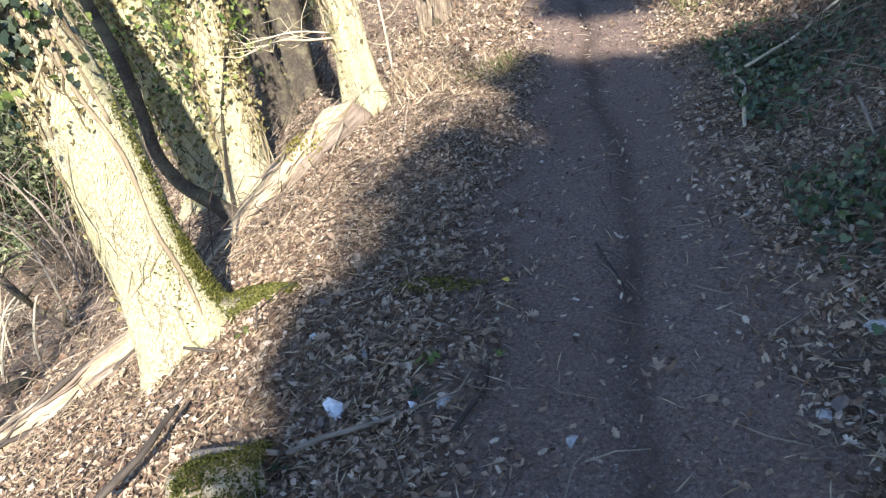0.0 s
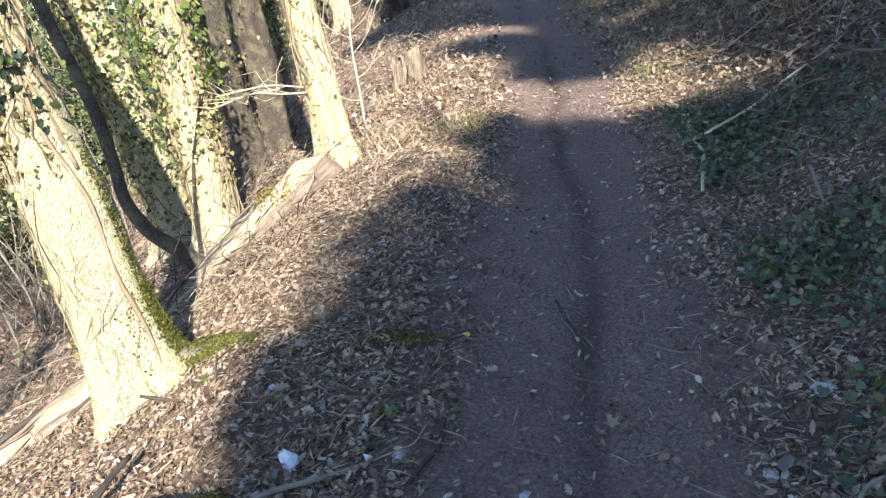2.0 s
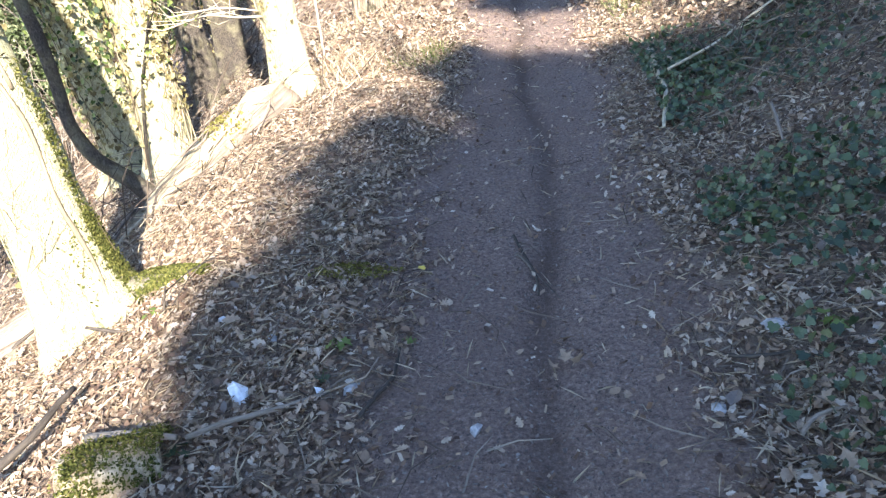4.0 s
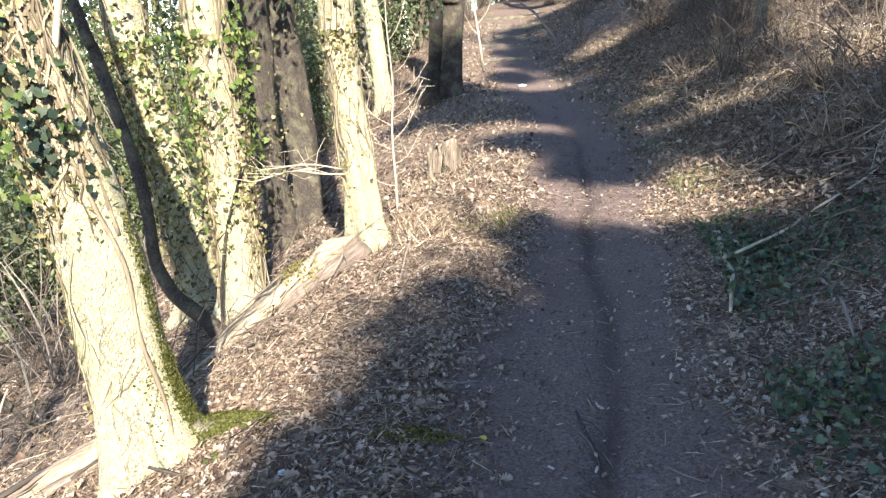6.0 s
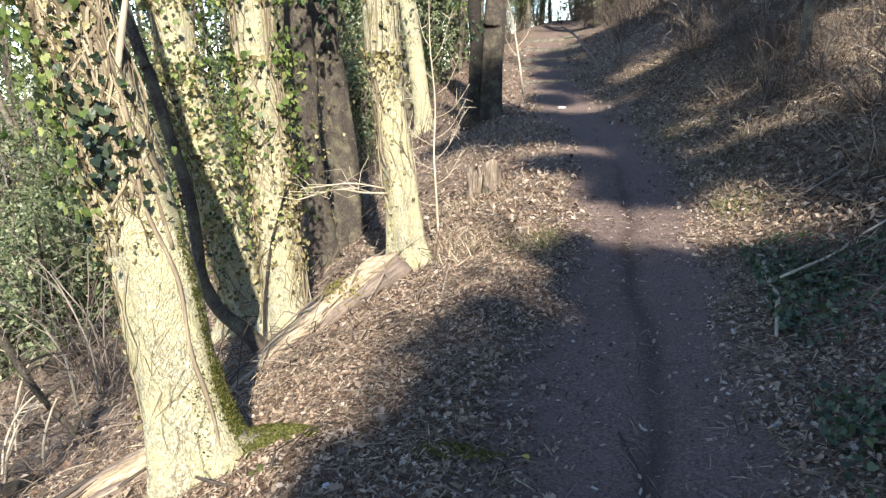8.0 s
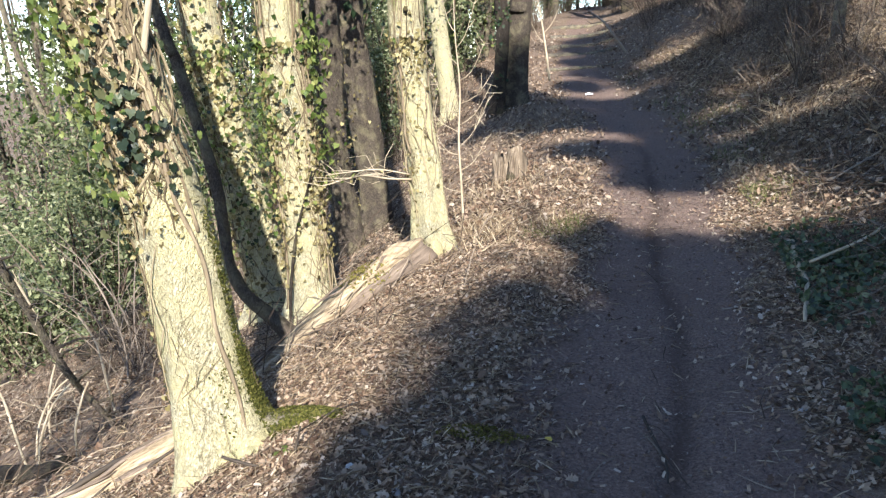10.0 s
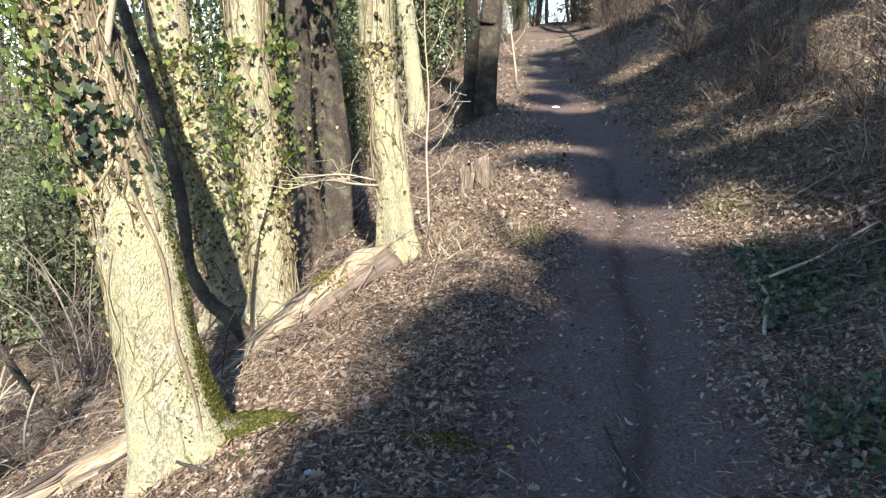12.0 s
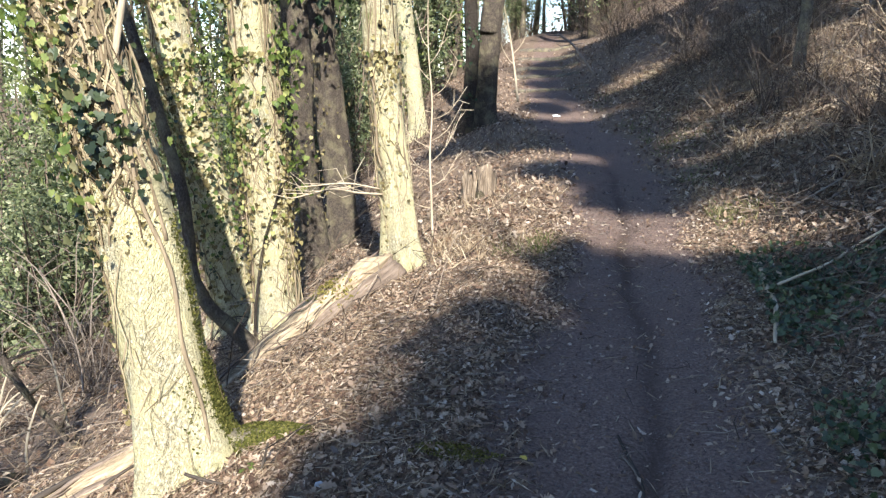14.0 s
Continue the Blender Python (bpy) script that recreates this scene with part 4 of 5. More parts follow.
def cracks(base, path, radii, n, seed):
    """Raised strips along a bleached log: dark ones stand in for shaded cracks, paler ones are bark and splinters."""
    r = np.random.default_rng(seed)
    k = len(path)
    rad = np.interp(np.linspace(0, 1, k), np.linspace(0, 1, len(radii)), radii)
    _, u, w = frames_along(path)
    for j in range(n):
        span = int(r.integers(max(4, k // 8), max(5, k // 2)))
        i0 = int(r.integers(0, k - span))
        idx = np.arange(i0, i0 + span)
        t = np.linspace(0, 1, span)
        a = r.uniform(0, 6.28) + 0.25 * np.sin(r.uniform(2, 7) * t + r.uniform(0, 6)) + 0.05 * r.normal(size=span)
        g = r.uniform(0.006, 0.016)
        q = rad[idx] * r.uniform(0.99, 1.06)
        p = path[idx] + (np.cos(a) * q)[:, None] * u[idx] + (np.sin(a) * q)[:, None] * w[idx]
        part("crack_strip", *tube(p, [g * 0.3, g, g * 0.8, 0.002], 6, 0.3, 0, j), (STICK_DARK, ROTTEN, DEADWOOD, ROTTEN)[j % 4], base, "", True)


LOG_THICK = [0.08, 0.11, 0.13, 0.14, 0.15, 0.14]
main_log, main_path = log("fallen_log", [(-1.81, 4.20, -0.62), (-1.75, 4.53, -0.60), (-1.70, 4.86, -0.58), (-1.46, 5.19, -0.42), (-1.20, 5.52, -0.26), (-0.95, 5.85, -0.09)], LOG_THICK, DEADWOOD,
    "split bleached fallen log with a moss cushion lying on the slope", 5, 0.3, 44, [(0.74, 0.05)], "", ROTTEN)
cracks(main_log, main_path, LOG_THICK, 44, 2)
low_log, low_path = log("fallen_log", [(-2.90, 3.15, -1.02), (-2.33, 3.19, -0.73), (-2.00, 3.31, -0.56), (-1.78, 3.44, -0.46), (-1.60, 3.56, -0.38)], [0.08, 0.075, 0.075, 0.07, 0.06], DEADWOOD,
    "bleached fallen log lying below the leaning tree", 9, 0.2, 40, None, "", ROTTEN)
cracks(low_log, low_path, [0.08, 0.075, 0.075, 0.07, 0.06], 20, 4)
log("fallen_log", [(-6.40, 9.20, -2.66), (-6.07, 9.50, -2.40), (-5.68, 9.80, -2.12)], [0.09, 0.1, 0.09], BARK_DARK, "dark fallen log far down the slope", 13)


log("fallen_log", [(-5.44, 5.76, -2.39), (-4.35, 5.07, -1.85), (-3.60, 4.60, -1.48), (-3.31, 4.50, -1.33)], [0.05, 0.075, 0.07, 0.05], BARK_DARK, "dark rotten log lying low on the slope", 21)


def build_stump():
    x, y = (-0.40, 8.45)
    z = float(height(x, y))
    st = thing("tree_stump", (x, y, z), "weathered split tree stump with a hollow in dry grass", "stump")
    for dx, r, h, seed in ((-0.06, 0.09, 0.27, 3), (0.06, 0.1, 0.34, 8)):
        path = spline([(dx, 0, -0.15), (dx, 0, 0.05), (dx + 0.01, 0, h)], 0.03)
        v, f = tube(path, [r * 1.3, r * 1.1, r, r * 0.8], 40, 0.4, 9, seed, True, 0.4)
        ragged = lattice(v[:, 0] * 30 + seed, v[:, 1] * 30, 0.8, seed) - 0.5
        v[:, 2] += np.clip(v[:, 2] / h, 0, 1) ** 2 * 0.16 * ragged
        v[:, :2] += (0.02 * ragged * np.clip(v[:, 2] / h, 0, 1))[:, None]
        half = part("stump_half", v, f, STUMPWOOD, st, "", True)
        for k in range(9):
            a = k * 0.7 + seed
            q = np.array([dx + r * 0.85 * math.cos(a), r * 0.85 * math.sin(a), h * 0.45])
            top = q + np.array([0.03 * math.sin(3 * a), 0.03 * math.cos(2 * a), h * (0.45 + 0.18 * math.sin(5.1 * a + seed))])
            part("splinter", *tube(spline([q - np.array([0, 0, 0.1]), q, top], 0.03), [0.03, 0.026, 0.012], 7, 0.3, 0, k), STUMPWOOD, half, "", True)
    # Solid plug in dark bark; its colour stands for the shade inside the hollow.
    v, f = tube(spline([(0.02, -0.06, -0.1), (0.03, -0.07, 0.1), (0.02, -0.04, 0.22)], 0.03), [0.05, 0.045, 0.02], 12, 0.3, 0, 4)
    part("hollow", v, f, BARK_DARK, st, "dark plug standing for the hollow's shade", True)


build_stump()


# ---- sticks and branches ----
def stick(points, thick, mat, label, twigs=0, seed=0, lift=0.0, name="stick", group=""):
    p = np.array(points, float) + np.array([0, 0, lift])
    r = np.random.default_rng(seed)
    base = thing(name, p[0], label, "stick", group)
    turn = Vector(p[-1] - p[0]).to_track_quat("Z", "Y")
    base.rotation_euler = turn.to_euler()
    local = np.array(turn.to_matrix())
    path = spline((p - p[0]) @ local, 0.04)
    v, f = tube(path, [thick, thick * 0.9, thick * 0.6], 9, 0.25, 0, seed)
    part("stem", v, f, mat, base, "", True)
    for _ in range(twigs):
        i = r.integers(len(path) // 5, len(path))
        d = r.normal(size=3) + (p[-1] - p[0]) * 0.8
        d[2] = abs(d[2]) * 0.6
        d = d @ local
        d /= np.linalg.norm(d)
        L = r.uniform(0.15, 0.45)
        q = path[i]
        part("twig", *tube(np.array([q, q + d * L * 0.5 + r.normal(size=3) * 0.03, q + d * L]), [thick * 0.45, thick * 0.3, 0.002], 5), mat, base, "", True)
    return base


stick([(1.57, 4.99, 0.18), (1.48, 4.55, 0.16), (1.42, 4.18, 0.16), (1.26, 3.67, 0.14)], 0.016, PALE_TWIG, "bent grey stick lying at the edge of the ivy", 0, 1)
stick([(1.50, 4.41, 0.21), (1.82, 4.54, 0.31), (2.05, 4.70, 0.40), (2.32, 4.83, 0.51), (2.54, 4.97, 0.61)], 0.009, PALE_TWIG, "long pale stick lying up the bank", 2, 2)
stick([(2.13, 5.94, 0.41), (2.47, 6.10, 0.57), (2.94, 6.50, 0.78), (3.26, 6.66, 0.94)], 0.008, STICK, "long thin branch lying on the bank", 3, 3)
stick([(2.24, 5.76, 0.45), (2.57, 5.99, 0.59), (2.87, 6.28, 0.74), (3.17, 6.55, 0.88)], 0.007, STICK, "thin grey branch lying on the bank", 2, 4)
stick([(1.68, 3.47, 0.28), (1.62, 3.26, 0.27), (1.56, 3.05, 0.25)], 0.008, STICK, "short dry stick among ivy leaves", 0, 5)
stick([(-1.21, 1.76, -0.06), (-1.12, 1.94, -0.04), (-1.10, 2.09, -0.04), (-1.08, 2.18, -0.04)], 0.014, STICK_DARK, "dark broken branch lying in sunlit leaves", 0, 6)
stick([(-0.63, 1.85, -0.01), (-0.53, 1.89, 0.00), (-0.45, 1.90, 0.01), (-0.34, 1.92, 0.02), (-0.24, 1.95, 0.03)], 0.009, STICK, "pale bent stick lying among dead leaves", 1, 7)
stick([(-0.13, 1.83, 0.03), (-0.08, 1.93, 0.03), (-0.04, 1.99, 0.03), (-0.02, 2.15, 0.03)], 0.007, STICK_DARK, "curved brown stick on dead leaves", 0, 8)
stick([(0.43, 2.88, 0.02), (0.45, 2.71, 0.02), (0.47, 2.55, 0.02), (0.46, 2.41, 0.02)], 0.006, STICK_DARK, "thin curved stick on the dirt trail", 1, 9)
stick([(0.42, 2.73, 0.02), (0.45, 2.65, 0.02), (0.46, 2.59, 0.02)], 0.004, STICK, "thin dry stalk on the dirt trail", 0, 10)
stick([(-0.94, 1.92, -0.04), (-0.79, 1.87, -0.00), (-0.64, 1.82, 0.02)], 0.015, STICK, "short pale branch lying on a mossy block", 0, 11)
stick([(0.96, 1.53, 0.11), (1.02, 1.58, 0.12), (1.09, 1.58, 0.14)], 0.006, STICK, "thin arched stem on dead leaves", 0, 12)
stick([(0.92, 1.90, 0.08), (0.98, 1.86, 0.10), (1.07, 1.84, 0.12)], 0.007, STICK_DARK, "thin dark stick at the edge of the trail", 0, 13)
stick([(-4.39, 5.20, 0.38), (-4.14, 5.16, 0.03), (-3.90, 5.12, -0.38), (-3.70, 5.08, -0.73), (-3.53, 5.04, -0.98), (-3.11, 5.00, -1.47)], 0.034, BARK_BROWN, "leaning dead branch with forked yellowish stems", 16, 14, 0, "dead_branch")
stick([(-4.32, 5.25, 0.43), (-4.09, 5.20, -0.04), (-3.91, 5.15, -0.30), (-3.72, 5.10, -0.72)], 0.014, PALE_TWIG, "pale forked stem against the dead branch", 9, 15, 0, "dead_branch")
for k, (x, y, up, dx) in enumerate(((-3.75, 4.75, 0.75, 0.22), (-3.95, 4.9, 0.9, -0.2), (-3.45, 4.8, 0.6, 0.1), (-4.2, 5.3, 0.8, 0.3), (-3.6, 5.6, 0.9, -0.15), (-4.5, 5.9, 1.0, 0.2))):
    z = float(height(x, y))
    stick([(x, y, z - 0.03), (x + dx * 0.3, y, z + up * 0.4), (x + dx * 0.8, y + 0.05, z + up * 0.75), (x + dx * 1.6, y + 0.05, z + up)], 0.011, PALE_TWIG, "pale leafless shoot standing on the lower slope", 4, 60 + k, 0, "dead_branch", "leafless shoots")
# Thin dark curved line up the front of the tall trunk.
stick([(-1.95, 5.5, -0.71), (-1.93, 5.53, -0.39), (-1.86, 5.56, 0.05), (-1.76, 5.57, 0.36), (-1.7, 5.58, 0.55)], 0.013, BARK_DARK, "thin dark curved strand up the front of the tall tree", 1, 32, 0, "dark_strand")
stick([(-1.55, 2.95, 1.32), (-1.50, 2.95, 1.48), (-1.46, 2.95, 1.63), (-1.42, 2.95, 1.79)], 0.016, PALE_TWIG, "pale bare stem rising beside the ivy trunk", 0, 16)
stick([(-1.00, 5.90, 0.42), (-1.16, 5.73, 0.46), (-1.32, 5.57, 0.51), (-1.57, 5.40, 0.47)], 0.008, PALE_TWIG, "pale dead side branch with fine twigs", 14, 17, 0, "dead_branch")
stick([(-1.01, 5.85, 0.47), (-1.23, 5.73, 0.53), (-1.43, 5.62, 0.53), (-1.57, 5.50, 0.53)], 0.006, PALE_TWIG, "thin pale dead side branch", 9, 18, 0, "dead_branch")
stick([(1.17, 12.00, 1.16), (0.99, 12.00, 1.40), (0.82, 12.00, 1.61), (0.60, 12.00, 1.77)], 0.02, STICK, "bare branch arching beside the upper trail", 5, 19, 0, "dead_branch")
stick([(4.22, 14.08, 1.78), (4.46, 14.16, 1.92), (4.86, 14.61, 2.19), (5.28, 15.36, 2.50)], 0.04, DEADWOOD, "bleached broken branch on the upper bank", 2, 20)
stick([(3.44, 15.61, 1.68), (3.70, 15.23, 1.78), (3.97, 14.75, 1.87)], 0.013, STICK, "greenish fallen branch on the bank", 4, 21)
stick([(2.71, 11.79, 0.81), (3.07, 11.37, 0.96), (3.34, 11.01, 1.07)], 0.010, STICK, "long fallen branch on the bank", 5, 22)
stick([(2.65, 9.17, 0.55), (2.98, 9.26, 0.71), (3.31, 9.20, 0.88)], 0.009, STICK, "fallen branch in dry bracken", 4, 23)


def sapling(points, thick, label, seed, branches):
    p = np.array(points, float)
    base = thing("sapling", p[0], label, "sapling")
    path = spline(p - p[0], 0.06)
    part("stem", *tube(path, [thick, thick * 0.7, thick * 0.25], 8, 0.1, 0, seed), PALE_TWIG, base, "", True)
    r = np.random.default_rng(seed)
    for share, dx, dz, L in branches:
        L = 0.62 * L
        q = path[int(share * (len(path) - 1))]
        d = np.array([dx, r.uniform(-0.3, 0.3), dz])
        d /= np.linalg.norm(d)
        sp = spline([q, q + d * L * 0.5 + np.array([0, 0, -0.03]), q + d * L + np.array([0, 0, 0.08])], 0.06)
        br = part("branch", *tube(sp, [thick * 0.36, thick * 0.24, 0.002], 6), PALE_TWIG, base, "", True)
        for _ in range(4):
            i = r.integers(len(sp) // 3, len(sp))
            e = d + r.normal(size=3) * 0.6
            e /= np.linalg.norm(e)
            part("twig", *tube(np.array([sp[i], sp[i] + e * L * 0.18, sp[i] + e * L * 0.36]), [0.003, 0.0024, 0.0014], 4), PALE_TWIG, br)
    return base


sapling([(-0.69, 6.60, -0.06), (-0.70, 6.60, 0.30), (-0.71, 6.60, 0.64), (-0.69, 6.60, 1.06), (-0.72, 6.60, 1.52), (-0.72, 6.60, 1.96)], 0.011, "bare pale sapling at the edge of the slope", 3,
        [(0.3, -0.8, 0.6, 0.45), (0.34, 0.7, 0.9, 0.7), (0.42, 1.0, 0.9, 0.6), (0.45, -0.7, 0.9, 0.6), (0.6, 0.8, 0.8, 0.5), (0.66, -0.6, 0.9, 0.5), (0.15, -0.9, 0.4, 0.5), (0.22, 0.8, 0.7, 0.5), (0.38, -0.9, 0.7, 0.7), (0.5, 0.9, 0.6, 0.6), (0.55, -0.8, 0.5, 0.5), (0.72, 0.6, 1.0, 0.5), (0.8, -0.5, 1.0, 0.4)])
sapling([(0.05, 15.00, 0.60), (-0.04, 15.00, 1.28), (-0.14, 15.00, 1.89), (-0.26, 15.00, 2.39)], 0.025, "bare pale sapling beside the upper trail", 5, [(0.4, -0.6, 0.8, 0.8), (0.5, 0.7, 0.9, 0.8), (0.7, -0.4, 0.9, 0.6)])


# ---- shrubs ----
def bare_shrub(seed, stems, tall, mat, label, group):
    r = np.random.default_rng(seed)
    base = thing("shrub", (0, 0, 0), label, "shrub", group)
    heap = Heap()
    for _ in range(stems):
        a, lean = r.uniform(0, 6.28), r.uniform(0.1, 0.9)
        d = np.array([math.cos(a) * lean, math.sin(a) * lean, 1.0])
        L = tall * r.uniform(0.5, 1.1)
        p = [r.normal(size=3) * np.array([0.12, 0.12, 0])]
        for _ in range(3):
            d = d + r.normal(size=3) * 0.28
            d[2] -= 0.12
            p.append(p[-1] + d / np.linalg.norm(d) * L / 3)
        sp = spline(p, 0.3)
        heap.add(*tube(sp, [0.007, 0.005, 0.002], 3, cap=False))
        for _ in range(4):
            i = r.integers(len(sp) // 4, len(sp))
            e = d + r.normal(size=3)
            e /= np.linalg.norm(e)
            l2 = L * r.uniform(0.1, 0.35)
            heap.add(*tube(np.array([sp[i], sp[i] + e * l2 * 0.5, sp[i] + e * l2 + np.array([0, 0, -0.04])]), [0.004, 0.003, 0.0015], 3, cap=False))
    heap.part("brushwood", mat, base, "", False, "stuff")
    return base


SHRUBS = [bare_shrub(201, 26, 1.5, TWIG, "bare tangled shrub of thin brown twigs", "bare shrubs"), bare_shrub(202, 34, 1.0, TWIG, "low tangle of bare bramble stems", "bare shrubs"),
          bare_shrub(203, 18, 2.2, TWIG, "tall bare shrub with arching stems", "bare shrubs"), bare_shrub(204, 40, 0.6, STRAW, "clump of dry tan bramble stalks", "bare shrubs")]


def scatter_shrubs():
    r = np.random.default_rng(5)
    spots = []
    for a0, a1, r0, r1, n, kinds in ((-42, -26, 8, 15, 11, (0, 1, 2)), (-30, -10, 10, 22, 18, (0, 2)), (-12, -6, 13, 26, 9, (0, 1, 2)), (6, 32, 12, 30, 26, (0, 1, 2, 3)), (14, 40, 8, 13, 26, (1, 3)), (24, 38, 6, 9, 8, (1, 3)), (10, 38, 10, 20, 46, (0, 1)), (4, 20, 16, 28, 14, (0, 2)), (-4, 8, 28, 45, 16, (0, 2)), (3, 14, 20, 34, 18, (0, 2)), (-2, 7, 25, 32, 8, (0, 1)), (-1, 5, 36, 44, 10, (0, 2))):
        tries = 0
        while n and tries < 600:
            tries += 1
            a, d = radians(r.uniform(a0, a1)), r.uniform(r0, r1)
            x, y = d * math.sin(a), d * math.cos(a)
            s = x - float(trail_x(y))
            if -1.3 < s < 1.2 and y < 38:
                continue
            spots.append((x, y, int(r.choice(kinds))))
            n -= 1
    used = set()
    for x, y, i in spots:
        m = pose(x, y, float(height(x, y)) - 0.02, r.uniform(-8, 8), r.uniform(-8, 8), r.uniform(0, 360)) @ Matrix.Scale(r.uniform(0.6, 1.1), 4)
        if i not in used:
            used.add(i)
            SHRUBS[i].matrix_basis = m
        else:
            copy_thing(SHRUBS[i], m).scale = m.to_scale()


scatter_shrubs()


def arching_shrub(x, y, n, tall, seed):
    """A shrub of long bare stems, each arching its own way."""
    r = np.random.default_rng(seed)
    base = thing("shrub", (x, y, float(height(x, y)) - 0.03), "leafless shrub with long pale arching stems on the slope", "shrub", "arching shrubs")
    for _ in range(n):
        a, lean = r.uniform(0, 6.28), r.uniform(0.3, 1.1)
        p = [r.normal(size=3) * np.array([0.08, 0.08, 0])]
        d = np.array([math.cos(a) * lean, math.sin(a) * lean, 1.2])
        L = tall * r.uniform(0.6, 1.1)
        for _ in range(4):
            p.append(p[-1] + d / np.linalg.norm(d) * L / 4)
            d = d + r.normal(size=3) * 0.2
            d[2] -= 0.35
        sp = spline(p, 0.12)
        g = r.uniform(0.006, 0.012)
        stem = part("stem", *tube(sp, [g, g * 0.8, 0.003], 5, 0.1), STICK, base, "", True)
        for _ in range(5):
            i = int(r.integers(len(sp) // 4, len(sp)))
            e = d + r.normal(size=3) * 1.2 + np.array([0, 0, 0.8])
            e *= r.uniform(0.2, 0.6) / np.linalg.norm(e)
            part("twig", *tube(np.array([sp[i], sp[i] + e * 0.5, sp[i] + e + np.array([0, 0, -0.05])]), [g * 0.5, g * 0.35, 0.002], 4), STICK, stem)


for k, (x, y) in enumerate(((-4.3, 7.0), (-5.6, 9.0), (-4.9, 10.5), (-3.4, 9.6), (-7.2, 11.5))):
    arching_shrub(x, y, 9, 2.6, 400 + k)


# ---- stones, litter and small plants ----
def stone(xy, size, mat, label, seed, category="stone", sink=0.25):
    bm = bmesh.new()
    bmesh.ops.create_icosphere(bm, subdivisions=1, radius=0.5)
    for v in bm.verts:
        v.co *= 1 + 0.7 * (noise.noise(v.co * 2.2 + Vector((seed, 0, 0))))
        v.co = Vector((v.co.x * size[0], v.co.y * size[1], v.co.z * size[2]))
    me = bpy.data.meshes.new("stone")
    bm.to_mesh(me)
    bm.free()
    me.materials.append(mat)
    ob = new("stone", me)
    x, y = xy
    ob.matrix_basis = pose(x, y, float(height(x, y)) + size[2] * (0.5 - sink), 8, 5, seed * 37)
    return tagged(ob, label, category)


stone((-0.52, 2.05), (0.055, 0.12, 0.05), WHITE_STONE, "angular white chalk stone among dead leaves", 1)
stone((-0.26, 1.98), (0.025, 0.03, 0.025), WHITE_STONE, "small white chalk pebble", 2)
stone((-0.67, 2.53), (0.022, 0.05, 0.03), WHITE_STONE, "small white chalk chip", 3)
stone((-0.46, 2.33), (0.04, 0.035, 0.03), GREY_STONE, "small grey stone in the leaf litter", 4)
stone((-0.16, 1.97), (0.07, 0.06, 0.035), GREY_STONE, "flat grey stone in the leaf litter", 5)
stone((0.19, 1.75), (0.04, 0.03, 0.025), GREY_STONE, "small tan stone on the trail", 6)
stone((1.02, 2.87), (0.045, 0.04, 0.02), GREY_STONE, "pale stone at the edge of the trail", 7)
stone((0.83, 1.71), (0.05, 0.04, 0.025), GREY_STONE, "small grey stone on the trail edge", 8)
stone((1.08, 1.97), (0.08, 0.05, 0.04), GREY_STONE, "grey stone at the foot of the bank", 9)


def mossy_block():
    x, y = (-0.84, 1.77)
    z = float(height(x, y))
    base = thing("log_piece", (x, y, z), "short moss-topped piece of pale log", "log")
    path = spline([(-0.10, -0.02, 0.03), (0.0, 0.0, 0.04), (0.14, 0.05, 0.03)], 0.03)
    part("wood", *tube(path, [0.085, 0.09, 0.085], 20, 0.2, 5, 2), DEADWOOD, base, "", True)
    n = 4200
    a = rng.uniform(0.2, 2.9, n)
    i = rng.integers(1, len(path), n)
    d = np.stack([0.1 * rng.normal(size=n), -np.cos(a), np.sin(a)], -1)
    v, f = leaves(path[i] + d * 0.092 + rng.normal(size=(n, 3)) * 0.008, d, rng.uniform(0.006, 0.014, n), OVAL, 0.7)
    # Real moss, but the shade over this piece is put into its darker colour.
    part("moss", v, f, MOSS_DARK, base, "green moss with shade put into its dark colour", False, "stuff")


mossy_block()


def moss_patch(xy, rx, ry, n, label):
    x0, y0 = xy
    r, a = np.sqrt(rng.uniform(0, 1, n)), rng.uniform(0, 6.28, n)
    r = r * (0.6 + 0.5 * lattice(np.cos(a) * 2 + x0 * 9, np.sin(a) * 2, 0.7, 4))
    x, y = x0 + rx * r * np.cos(a), y0 + ry * r * np.sin(a)
    v, f = leaves(on_ground(x, y, 0.012 + 0.015 * (1 - r)), np.tile([0, 0, 1.0], (n, 1)), rng.uniform(0.007, 0.018, n), OVAL, 0.9)
    tagged(part("moss_patch", v, f, MOSS), label, "moss", "", "stuff")


moss_patch((-0.19, 2.65), 0.2, 0.075, 700, "yellow-green moss patch beside the trail")
moss_patch((-1.00, 3.06), 0.17, 0.06, 900, "moss on the soil at the foot of the leaning tree")


def moss_on_big(n, low, hi, facing, spread):
    z = big_path[:, 2]
    k = np.linspace(0, 1, len(z))
    p, d = skin_points(big_path, big_rad, n, float(np.interp(low, z, k)), float(np.interp(hi, z, k)), facing, spread, 0.004)
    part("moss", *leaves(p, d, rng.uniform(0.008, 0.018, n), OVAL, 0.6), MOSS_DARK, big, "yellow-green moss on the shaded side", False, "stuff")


moss_on_big(3600, -0.02, 0.5, -0.3, 0.3)
moss_on_big(900, 0.4, 1.1, -0.25, 0.14)


